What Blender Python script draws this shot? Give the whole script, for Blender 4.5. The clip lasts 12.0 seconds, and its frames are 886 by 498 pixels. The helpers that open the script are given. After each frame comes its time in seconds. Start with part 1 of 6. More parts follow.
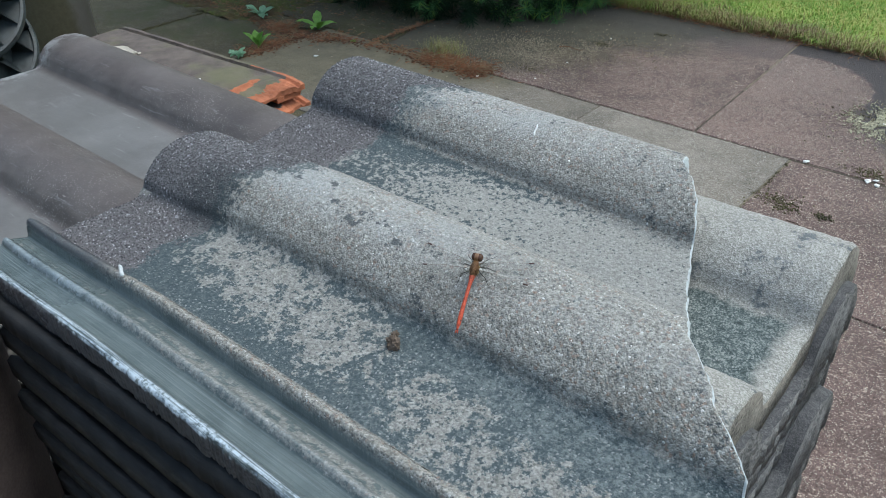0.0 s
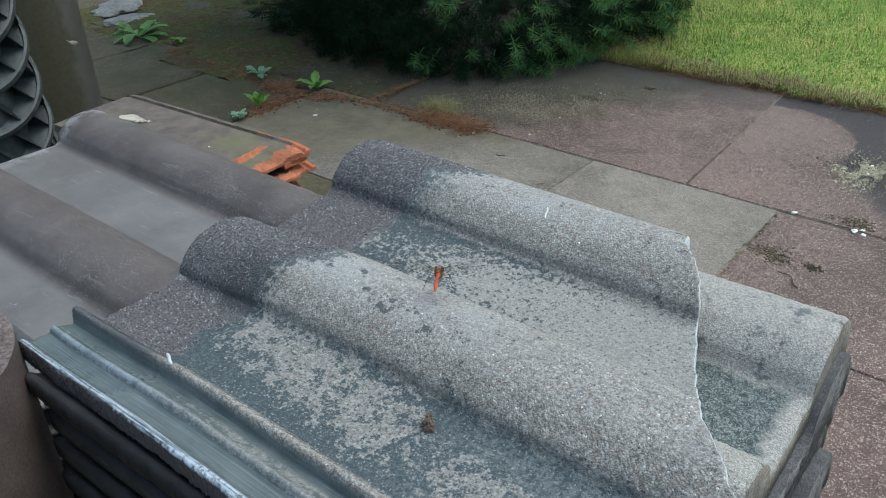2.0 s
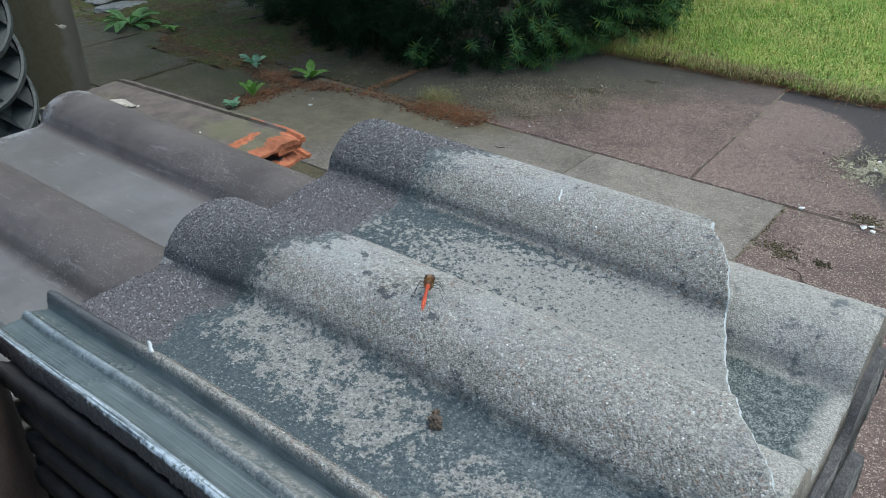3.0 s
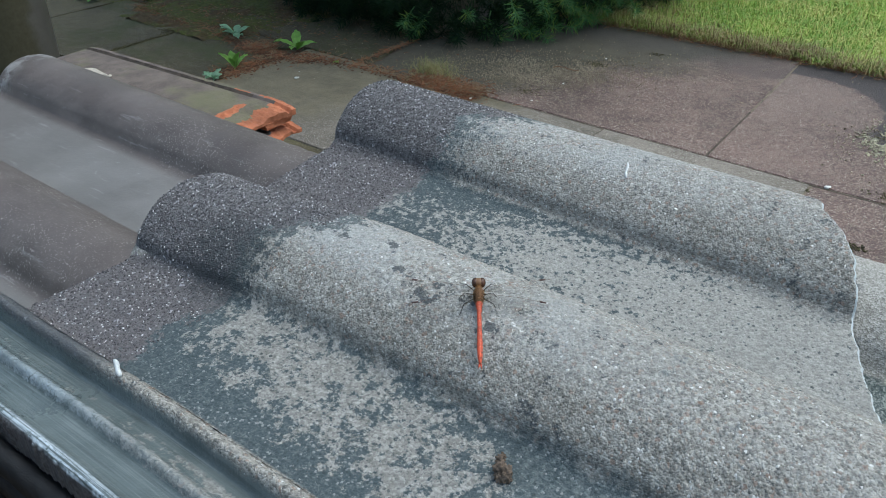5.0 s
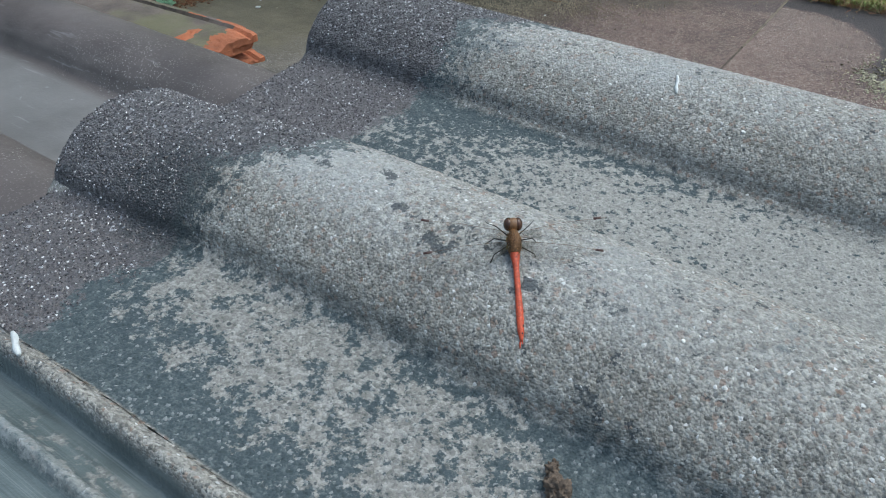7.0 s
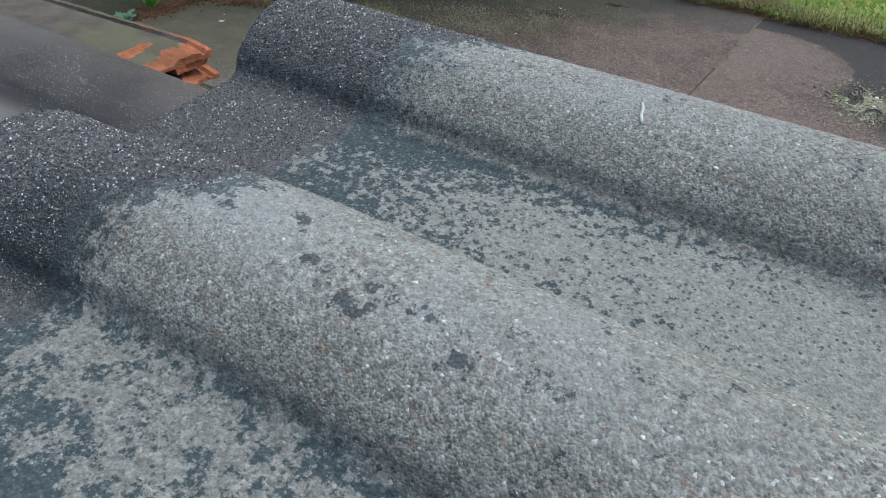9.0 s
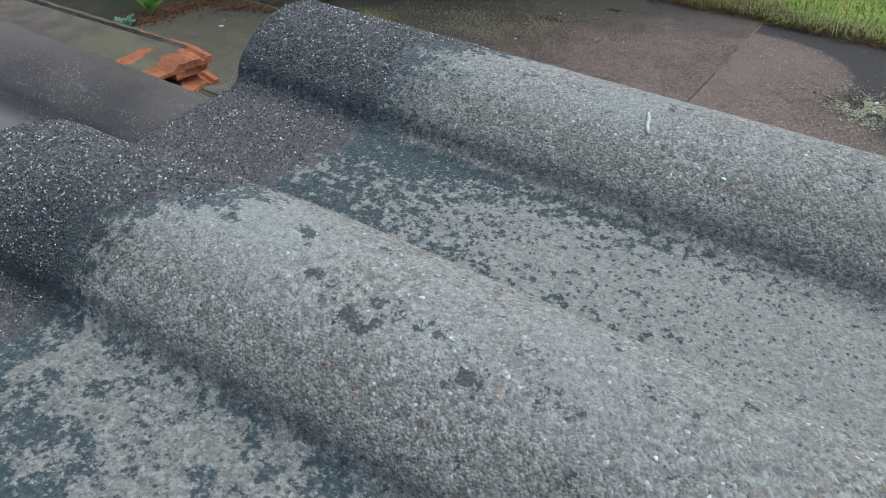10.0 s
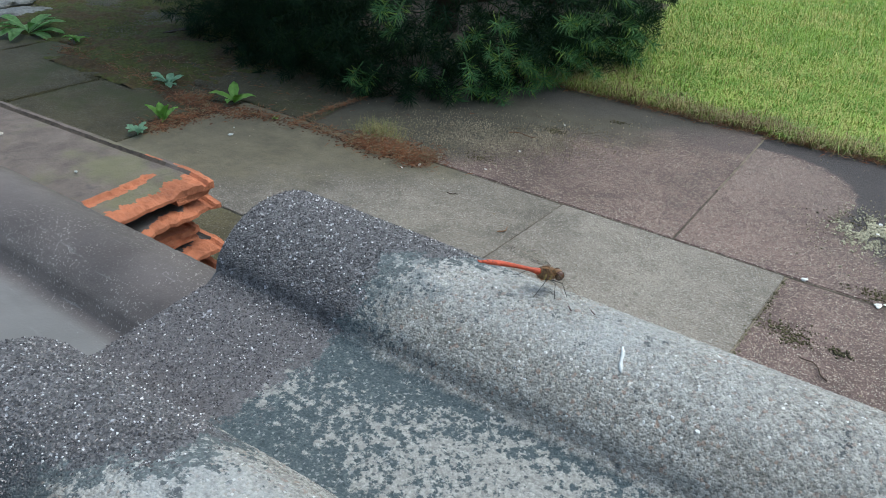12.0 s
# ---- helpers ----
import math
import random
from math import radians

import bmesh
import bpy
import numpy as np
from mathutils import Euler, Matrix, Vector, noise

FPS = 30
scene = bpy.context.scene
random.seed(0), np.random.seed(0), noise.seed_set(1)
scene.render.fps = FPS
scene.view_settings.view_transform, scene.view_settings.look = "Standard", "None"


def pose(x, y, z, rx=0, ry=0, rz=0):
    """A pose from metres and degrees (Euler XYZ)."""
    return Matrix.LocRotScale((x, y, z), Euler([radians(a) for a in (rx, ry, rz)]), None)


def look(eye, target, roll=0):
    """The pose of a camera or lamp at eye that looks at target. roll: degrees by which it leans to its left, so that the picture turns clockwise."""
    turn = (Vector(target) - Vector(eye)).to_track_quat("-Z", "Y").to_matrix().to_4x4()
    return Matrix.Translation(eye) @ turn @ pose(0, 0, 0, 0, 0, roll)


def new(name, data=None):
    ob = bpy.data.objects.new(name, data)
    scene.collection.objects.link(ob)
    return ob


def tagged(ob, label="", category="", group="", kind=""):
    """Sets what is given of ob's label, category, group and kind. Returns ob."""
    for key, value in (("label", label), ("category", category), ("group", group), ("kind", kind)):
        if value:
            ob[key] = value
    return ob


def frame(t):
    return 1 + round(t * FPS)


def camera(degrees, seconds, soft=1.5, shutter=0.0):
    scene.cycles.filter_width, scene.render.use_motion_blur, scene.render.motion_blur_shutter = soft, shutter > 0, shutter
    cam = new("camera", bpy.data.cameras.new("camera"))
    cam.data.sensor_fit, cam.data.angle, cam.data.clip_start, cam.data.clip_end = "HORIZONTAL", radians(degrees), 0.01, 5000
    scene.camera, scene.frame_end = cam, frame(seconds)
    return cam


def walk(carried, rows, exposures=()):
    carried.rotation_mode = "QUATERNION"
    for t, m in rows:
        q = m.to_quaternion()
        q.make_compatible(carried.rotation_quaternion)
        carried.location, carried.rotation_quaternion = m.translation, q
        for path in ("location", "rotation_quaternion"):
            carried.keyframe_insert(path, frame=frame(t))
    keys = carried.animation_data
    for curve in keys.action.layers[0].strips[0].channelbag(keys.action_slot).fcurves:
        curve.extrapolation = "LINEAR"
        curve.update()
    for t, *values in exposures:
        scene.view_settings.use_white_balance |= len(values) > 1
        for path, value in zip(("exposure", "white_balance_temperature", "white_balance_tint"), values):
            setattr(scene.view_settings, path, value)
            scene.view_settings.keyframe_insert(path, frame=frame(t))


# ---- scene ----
cam = camera(57.0, 12.0, soft=0.95)
PATH = [
    (0, (0.2316, -0.2218, 0.6563), (-0.0469, 0.0920, 0.3844), -1.37),
    (0.5, (0.2152, -0.2027, 0.6514), (-0.0514, 0.1242, 0.3829), -1.33),
    (1, (0.2256, -0.2200, 0.6560), (-0.0437, 0.1096, 0.3936), -1.10),
    (1.5, (0.2199, -0.2410, 0.6764), (-0.0593, 0.0860, 0.4212), -1.79),
    (2, (0.2289, -0.2483, 0.7000), (-0.0534, 0.0796, 0.4492), -2.10),
    (2.5, (0.2235, -0.2429, 0.6920), (-0.0553, 0.0889, 0.4427), -1.59),
    (3, (0.2014, -0.2302, 0.6707), (-0.0771, 0.1000, 0.4189), -1.20),
    (3.2, (0.1913, -0.2250, 0.6665), (-0.0876, 0.1042, 0.4138), -1.19),
    (4.8, (0.1220, -0.1835, 0.6289), (-0.1475, 0.1496, 0.3711), -0.57),
    (5, (0.1166, -0.1795, 0.6214), (-0.1493, 0.1530, 0.3592), -0.58),
    (5.5, (0.0990, -0.1697, 0.6078), (-0.1581, 0.1610, 0.3347), -0.34),
    (6, (0.0839, -0.1546, 0.5926), (-0.1641, 0.1748, 0.3098), -0.21),
    (6.5, (0.0705, -0.1438, 0.5808), (-0.1715, 0.1860, 0.2933), 0.31),
    (6.7, (0.0647, -0.1378, 0.5763), (-0.1758, 0.1917, 0.2872), 0.40),
    (8.3, (0.0358, -0.0937, 0.5501), (-0.1932, 0.2441, 0.2613), 3.41),
    (8.5, (0.0380, -0.0842, 0.5552), (-0.1924, 0.2557, 0.2699), 2.62),
    (9, (0.0440, -0.0869, 0.5545), (-0.1855, 0.2568, 0.2730), 2.31),
    (9.5, (0.0415, -0.0859, 0.5550), (-0.1883, 0.2582, 0.2744), 2.36),
    (10, (0.0397, -0.0847, 0.5551), (-0.1899, 0.2604, 0.2755), 2.35),
    (10.5, (0.0389, -0.0850, 0.5570), (-0.1907, 0.2623, 0.2800), 2.55),
    (11, (0.0273, -0.0585, 0.5925), (-0.2144, 0.2956, 0.3350), 2.77),
    (11.5, (0.0318, -0.0483, 0.6029), (-0.2179, 0.3125, 0.3632), 2.90),
    (12, (0.0298, -0.0463, 0.6022), (-0.2210, 0.3148, 0.3640), 2.81),
]
walk(cam, [(t, look(eye, target, roll)) for t, eye, target, roll in PATH],
     [(0.0, 0.49, 5900, 0), (1.5, 0.47, 5900, 0), (7.5, 0.40, 5900, 0), (8.5, 0.235, 5900, 0), (9.0, 0.20, 5900, 0), (10.6, 0.19, 5900, 0), (11.0, 0.34, 5900, 0), (11.5, 0.56, 5900, 0), (12.0, 0.60, 5900, 0)])

# ---------------------------------------------------------------- light
world = bpy.data.worlds.new("sky")
scene.world = world
world.use_nodes = True
wt = world.node_tree
sky = wt.nodes.new("ShaderNodeTexSky")
sky.sky_type = "NISHITA"
sky.sun_disc = False
sky.sun_elevation, sky.sun_rotation = radians(68), radians(45)
sky.air_density, sky.dust_density, sky.ozone_density = 1.4, 4.0, 1.0
wt.links.new(sky.outputs[0], wt.nodes["Background"].inputs[0])
wt.nodes["Background"].inputs[1].default_value = 0.12
sun_data = bpy.data.lights.new("sun", "SUN")
sun_data.energy, sun_data.angle, sun_data.color = 1.5, radians(50), (1.0, 0.97, 0.93)
sun = new("sun", sun_data)
sun.matrix_world = look((1.3, 1.3, 4.5), (0, 0, 0))

# ---------------------------------------------------------------- material helpers
class Nodes:
    def __init__(self, name, rough=0.8):
        self.mat = bpy.data.materials.new(name)
        self.mat.use_nodes = True
        self.t = self.mat.node_tree
        self.b = self.t.nodes["Principled BSDF"]
        self.b.inputs["Roughness"].default_value = rough
        self.pos = self.t.nodes.new("ShaderNodeTexCoord").outputs["Object"]

    def put(self, socket, value):
        if isinstance(value, bpy.types.NodeSocket):
            self.t.links.new(value, socket)
        elif isinstance(value, (tuple, list)) and len(value) == 3 and socket.type == "RGBA":
            socket.default_value = (*value, 1)
        else:
            socket.default_value = value

    def noise(self, scale, detail=4, rough=0.6, vec=None, out="Fac", distort=0.0):
        n = self.t.nodes.new("ShaderNodeTexNoise")
        self.put(n.inputs["Vector"], vec or self.pos)
        n.inputs["Scale"].default_value, n.inputs["Detail"].default_value, n.inputs["Roughness"].default_value = scale, detail, rough
        n.inputs["Distortion"].default_value = distort
        return n.outputs[out]

    def cells(self, scale, vec=None, out="Color"):
        n = self.t.nodes.new("ShaderNodeTexVoronoi")
        self.put(n.inputs["Vector"], vec or self.pos)
        n.inputs["Scale"].default_value = scale
        return n.outputs[out]

    def m(self, op, a, b=0.0, c=0.0, clamp=False):
        n = self.t.nodes.new("ShaderNodeMath")
        n.operation, n.use_clamp = op, clamp
        for i, v in enumerate((a, b, c)):
            self.put(n.inputs[i], v)
        return n.outputs[0]

    def step(self, x, lo, hi):
        n = self.t.nodes.new("ShaderNodeMapRange")
        n.interpolation_type = "SMOOTHSTEP"
        self.put(n.inputs["Value"], x)
        n.inputs["From Min"].default_value, n.inputs["From Max"].default_value = (lo, hi) if lo < hi else (hi, lo)
        if lo > hi:
            n.inputs["To Min"].default_value, n.inputs["To Max"].default_value = 1, 0
        return n.outputs[0]

    def mix(self, fac, a, b, mode="MIX"):
        n = self.t.nodes.new("ShaderNodeMix")
        n.data_type, n.blend_type = "RGBA", mode
        self.put(n.inputs["Factor"], fac)
        self.put(n.inputs[6], a)
        self.put(n.inputs[7], b)
        return n.outputs[2]

    def ramp(self, fac, *stops):
        n = self.t.nodes.new("ShaderNodeValToRGB")
        self.put(n.inputs[0], fac)
        e = n.color_ramp.elements
        while len(e) < len(stops):
            e.new(0.5)
        for s, (p, c) in zip(e, stops):
            s.position, s.color = p, (*c, 1)
        return n.outputs[0]

    def xyz(self, vec=None):
        n = self.t.nodes.new("ShaderNodeSeparateXYZ")
        self.put(n.inputs[0], vec or self.pos)
        return n.outputs

    def grey(self, colour):
        n = self.t.nodes.new("ShaderNodeSeparateColor")
        self.put(n.inputs[0], colour)
        return n.outputs

    def stretch(self, kx, ky, kz=1.0):
        """Object coordinates scaled apart, for streaks."""
        n = self.t.nodes.new("ShaderNodeVectorMath")
        n.operation = "MULTIPLY"
        self.put(n.inputs[0], self.pos)
        n.inputs[1].default_value = (kx, ky, kz)
        return n.outputs[0]

    def chance(self, island=False):
        if island:
            return self.t.nodes.new("ShaderNodeNewGeometry").outputs["Random Per Island"]
        return self.t.nodes.new("ShaderNodeObjectInfo").outputs["Random"]

    def shifted(self, amount=7.0):
        """The object's coordinates, moved by its own random amount."""
        n = self.t.nodes.new("ShaderNodeVectorMath")
        self.put(n.inputs[0], self.pos)
        s = self.t.nodes.new("ShaderNodeCombineXYZ")
        r = self.chance()
        for i, k in enumerate((1.0, 0.63, 0.41)):
            self.put(s.inputs[i], self.m("MULTIPLY", r, amount * k))
        self.put(n.inputs[1], s.outputs[0])
        return n.outputs[0]

    def bump(self, height, strength=0.5, distance=0.001, under=None):
        n = self.t.nodes.new("ShaderNodeBump")
        self.put(n.inputs["Height"], height)
        n.inputs["Strength"].default_value, n.inputs["Distance"].default_value = strength, distance
        if under is not None:
            self.t.links.new(under, n.inputs["Normal"])
        return n.outputs[0]

    def done(self, colour, rough=None, normal=None, **more):
        self.put(self.b.inputs["Base Color"], colour)
        if rough is not None:
            self.put(self.b.inputs["Roughness"], rough)
        if normal is not None:
            self.put(self.b.inputs["Normal"], normal)
        for key, value in more.items():
            self.put(self.b.inputs[key.replace("_", " ")], value)
        return self.mat


def plain(name, colour, rough=0.7, scale=300.0, spread=0.25, relief=0.15, distance=0.0005, island=False):
    """A surface of one colour with grain and larger stains."""
    n = Nodes(name)
    a = n.noise(scale, 4)
    b = n.noise(scale / 14, 3)
    f = n.m("ADD", n.m("MULTIPLY", a, 0.55), n.m("MULTIPLY", b, 0.45))
    lo, hi = [tuple(c * k for c in colour) for k in (1 - spread * 1.6, 1 + spread * 1.6)]
    c = n.ramp(f, (0.3, lo), (0.7, hi))
    if island:
        c = n.mix(n.m("MULTIPLY", n.chance(True), 0.6), c, tuple(k * 0.45 for k in colour))
    return n.done(c, rough, n.bump(a, relief, distance))


# ---------------------------------------------------------------- materials
def weathered_tile():
    """Concrete tile: sanded, a dark unweathered head, dark film and pale crust in the pans, chalky interlock ribs."""
    n = Nodes("weathered_concrete_tile")
    x, y, z = n.xyz()
    cell = n.grey(n.cells(1080))
    cell2 = n.grey(n.cells(640))
    grain = n.noise(820, 3, 0.75)
    wide = n.noise(26, 5, 0.65)
    mid = n.noise(95, 6, 0.66)
    fine = n.noise(330, 4, 0.75)
    small = n.noise(210, 4, 0.6)
    # sanded grey: quartz, grey and a few reddish grains
    mixed = n.m("ADD", n.m("ADD", n.m("MULTIPLY", cell[0], 0.28), n.m("MULTIPLY", cell2[0], 0.27)), n.m("MULTIPLY", grain, 0.45))
    sand = n.ramp(mixed, (0.22, (0.130, 0.124, 0.112)), (0.40, (0.246, 0.236, 0.213)), (0.60, (0.365, 0.354, 0.325)), (0.80, (0.50, 0.49, 0.46)))
    clump = n.noise(440, 3, 0.7)
    sand = n.mix(n.m("MULTIPLY", n.step(clump, 0.50, 0.34), 0.65), sand, (0.10, 0.096, 0.088))
    sand = n.mix(n.m("MULTIPLY", n.step(clump, 0.54, 0.68), 0.55), sand, (0.50, 0.49, 0.455))
    sand = n.mix(n.m("MULTIPLY", n.step(cell[1], 0.955, 0.980), 0.7), sand, (0.27, 0.205, 0.165))
    sand = n.mix(n.m("MULTIPLY", n.step(cell2[2], 0.945, 0.965), 0.6), sand, (0.27, 0.175, 0.13))
    sand = n.mix(n.step(cell[2], 0.984, 0.992), sand, (0.66, 0.66, 0.65))
    sand = n.mix(n.m("MULTIPLY", n.step(cell[1], 0.10, 0.04), 0.7), sand, (0.075, 0.077, 0.08))
    sand = n.mix(n.m("MULTIPLY", n.step(wide, 0.35, 0.7), 0.3), sand, (0.165, 0.152, 0.128))
    # bleached crests, with the sky's bluish highlight painted in
    crest = n.m("MULTIPLY", n.step(z, 0.021, 0.030), n.step(n.m("ADD", n.m("MULTIPLY", wide, 0.5), n.m("MULTIPLY", fine, 0.5)), 0.36, 0.62))
    sand = n.mix(n.m("MULTIPLY", crest, n.m("SUBTRACT", 0.46, n.m("MULTIPLY", n.step(x, -0.05, 0.03), 0.26))), sand, (0.45, 0.475, 0.485))
    # dark algae colonies: scattered, and a few larger ones
    dots = n.m("MULTIPLY", n.step(n.noise(75, 5, 0.8), 0.60, 0.64), n.step(small, 0.38, 0.5))
    for cx, cy, r in ((-0.071, 0.0420, 0.010), (-0.080, 0.0440, 0.006), (-0.091, 0.0475, 0.004), (-0.1045, 0.0610, 0.005), (-0.0355, 0.0400, 0.0045), (-0.132, 0.055, 0.004)):
        dx, dy = n.m("SUBTRACT", x, cx), n.m("MULTIPLY", n.m("SUBTRACT", y, cy), 1.4)
        d = n.m("SQRT", n.m("ADD", n.m("MULTIPLY", dx, dx), n.m("MULTIPLY", dy, dy)))
        near = n.m("SUBTRACT", 1.0, n.m("DIVIDE", d, r))
        dots = n.m("MAXIMUM", dots, n.m("MULTIPLY", n.step(n.m("ADD", n.m("MULTIPLY", near, 0.15), small), 0.55, 0.61), n.step(fine, 0.37, 0.46)))
    round_dots = n.m("MULTIPLY", n.step(n.cells(400, out="Distance"), 0.36, 0.26), n.step(n.grey(n.cells(400))[0], 0.45, 0.5))
    spread = n.m("ADD", n.m("MULTIPLY", n.m("MULTIPLY", n.step(x, -0.105, -0.165), n.m("ADD", 0.45, n.m("MULTIPLY", n.step(y, 0.1, 0.15), 0.55))), 0.22), mid)
    dots = n.m("MAXIMUM", dots, n.m("MULTIPLY", round_dots, n.step(spread, 0.60, 0.68)))
    spread = n.m("ADD", spread, n.m("MULTIPLY", n.step(x, -0.05, 0.05), 0.085))
    bluish = n.m("MULTIPLY", n.step(n.m("ADD", spread, n.m("MULTIPLY", fine, 0.3)), 0.82, 0.94), 0.6)
    sand = n.mix(bluish, sand, (0.115, 0.14, 0.15))
    sand = n.mix(n.m("MULTIPLY", dots, 0.82), sand, (0.042, 0.053, 0.062))
    # the pans: a dark film under patches of pale crust
    film = n.ramp(n.m("ADD", n.m("MULTIPLY", fine, 0.5), n.m("ADD", n.m("MULTIPLY", grain, 0.38), n.m("MULTIPLY", cell[0], 0.12))), (0.28, (0.024, 0.036, 0.042)), (0.5, (0.062, 0.082, 0.09)), (0.72, (0.17, 0.195, 0.20)))
    film = n.mix(n.m("MULTIPLY", n.step(cell[2], 0.93, 0.97), 0.8), film, (0.26, 0.275, 0.28))
    film = n.mix(n.m("MULTIPLY", n.m("MULTIPLY", n.step(x, -0.03, 0.06), n.step(n.m("ADD", n.m("MULTIPLY", fine, 0.6), n.m("MULTIPLY", mid, 0.4)), 0.44, 0.58)), 0.5), film, (0.215, 0.240, 0.245))
    crust = n.ramp(n.m("ADD", n.m("MULTIPLY", mixed, 0.6), n.m("MULTIPLY", fine, 0.4)), (0.3, (0.115, 0.115, 0.108)), (0.5, (0.235, 0.231, 0.216)), (0.7, (0.40, 0.395, 0.375)))
    far_pan = n.step(y, 0.06, 0.115)
    bands = n.m("ABSOLUTE", n.m("SUBTRACT", y, 0.137))
    level = n.m("ADD", n.m("MULTIPLY", mid, 0.50), n.m("ADD", n.m("MULTIPLY", wide, 0.18), n.m("MULTIPLY", fine, 0.32)))
    slant = n.m("ADD", n.m("ADD", y, 0.010), n.m("MULTIPLY", n.m("ADD", x, 0.06), 0.16))
    near_bias = n.m("MULTIPLY", n.m("POWER", n.m("MULTIPLY", n.m("ABSOLUTE", slant), 30.0), 2.0), -0.10)
    near_bias = n.m("ADD", near_bias, n.m("MULTIPLY", n.step(x, -0.03, 0.05), -0.025))
    near_bias = n.m("ADD", near_bias, n.m("MULTIPLY", n.step(x, -0.155, -0.18), -0.12))
    bare_spot = n.m("SUBTRACT", 1.0, n.m("MULTIPLY", n.m("ABSOLUTE", n.m("SUBTRACT", x, 0.012)), 42.0))
    near_bias = n.m("ADD", near_bias, n.m("MULTIPLY", n.m("MAXIMUM", bare_spot, 0.0), -0.085))
    near_bias = n.m("ADD", near_bias, 0.034)
    near_patch = n.step(n.m("ADD", n.m("ADD", level, near_bias), n.m("MULTIPLY", n.m("SUBTRACT", clump, 0.5), 0.12)), 0.478, 0.522)
    far_level = n.m("ADD", n.m("MULTIPLY", n.m("ADD", small, fine), 0.30), n.m("ADD", n.m("MULTIPLY", mid, 0.26), n.m("MULTIPLY", wide, 0.14)))
    far_bias = n.m("ADD", n.m("ADD", n.m("MULTIPLY", n.step(x, -0.17, -0.07), 0.065), n.m("MULTIPLY", n.step(x, -0.07, 0.06), 0.055)), n.m("MULTIPLY", n.m("POWER", n.m("MULTIPLY", bands, 30.0), 2.0), n.m("ADD", -0.06, n.m("MULTIPLY", n.step(x, -0.10, 0.02), 0.025))))
    far_bias = n.m("ADD", far_bias, -0.032)
    far_patch = n.step(n.m("ADD", n.m("ADD", far_level, far_bias), n.m("MULTIPLY", n.m("SUBTRACT", clump, 0.5), 0.14)), 0.474, 0.516)
    patch = n.m("ADD", n.m("MULTIPLY", near_patch, n.m("SUBTRACT", 1.0, far_pan)), n.m("MULTIPLY", far_patch, far_pan))
    crust = n.mix(n.m("MULTIPLY", far_pan, 0.22), crust, (0.42, 0.42, 0.395))
    pan = n.mix(patch, film, crust)
    pan = n.mix(n.m("MULTIPLY", n.m("MULTIPLY", round_dots, n.step(n.m("ADD", mid, n.m("MULTIPLY", far_pan, 0.05)), 0.50, 0.60)), 0.8), pan, (0.038, 0.050, 0.056))
    # which part is roll and which is pan
    wob = n.m("ADD", n.m("MULTIPLY", n.m("SUBTRACT", n.noise(60, 3, 0.5, n.stretch(1.0, 0.25, 0.25)), 0.5), 0.010), n.m("MULTIPLY", n.m("SUBTRACT", fine, 0.5), 0.006))
    r1 = n.m("ABSOLUTE", n.m("SUBTRACT", n.m("ADD", y, wob), 0.0580))
    r2 = n.m("ABSOLUTE", n.m("SUBTRACT", n.m("ADD", y, wob), 0.2155))
    roll = n.m("MAXIMUM", n.step(r1, 0.042, 0.038), n.step(r2, 0.044, 0.040))
    body = n.mix(roll, pan, sand)
    # the covered head of the tile, never bleached
    dark = n.ramp(mixed, (0.24, (0.018, 0.018, 0.021)), (0.45, (0.082, 0.079, 0.083)), (0.60, (0.143, 0.138, 0.143)), (0.78, (0.235, 0.228, 0.236)))
    dark = n.mix(n.m("SUBTRACT", 0.5, n.m("MULTIPLY", roll, 0.5)), dark, (0.128, 0.116, 0.120))
    # sparkle of the grains painted in as paler cells
    glint = n.step(cell2[1], 0.983, 0.99)
    dark = n.mix(n.m("MULTIPLY", n.step(cell[1], 0.90, 0.96), 0.5), dark, (0.22, 0.215, 0.23))
    dark = n.mix(n.m("MULTIPLY", glint, 0.85), dark, (0.50, 0.50, 0.53))
    reach = n.m("ADD", n.m("MULTIPLY", n.step(y, 0.035, 0.065), n.step(y, 0.100, 0.085)), n.step(y, 0.206, 0.228))
    edge = n.m("SUBTRACT", n.m("ADD", n.m("ADD", x, n.m("MULTIPLY", n.m("SUBTRACT", mid, 0.5), 0.060)), n.m("MULTIPLY", n.m("SUBTRACT", fine, 0.5), 0.022)), n.m("MULTIPLY", reach, 0.031))
    rim = n.m("MULTIPLY", n.step(n.m("ADD", n.m("ADD", edge, n.m("MULTIPLY", n.m("SUBTRACT", small, 0.5), 0.07)), n.m("MULTIPLY", n.m("SUBTRACT", clump, 0.5), 0.05)), -0.163, -0.169), n.m("MULTIPLY", roll, 0.85))
    body = n.mix(rim, body, film)
    head = n.step(n.m("ADD", edge, n.m("MULTIPLY", n.m("SUBTRACT", clump, 0.5), 0.02)), -0.1745, -0.1785)
    body = n.mix(head, body, dark)
    # darker patch on the near flank of the first roll
    ax, ay = n.m("MULTIPLY", n.m("ADD", x, 0.188), 0.8), n.m("SUBTRACT", y, 0.026)
    flank_patch = n.m("SQRT", n.m("ADD", n.m("MULTIPLY", ax, ax), n.m("MULTIPLY", ay, ay)))
    flank_patch = n.step(n.m("ADD", flank_patch, n.m("MULTIPLY", n.m("SUBTRACT", small, 0.5), 0.05)), 0.026, 0.012)
    body = n.mix(n.m("MULTIPLY", flank_patch, 0.6), body, (0.028, 0.036, 0.040))
    # interlock ribs: smooth greenish cement, a sanded bead, a rough middle ridge and a chalky outer lip
    streak = n.noise(1.0, 3, 0.6, n.stretch(18, 1300, 200))
    rib = n.ramp(n.noise(45, 4, 0.6, n.pos), (0.3, (0.072, 0.092, 0.094)), (0.7, (0.125, 0.150, 0.152)))
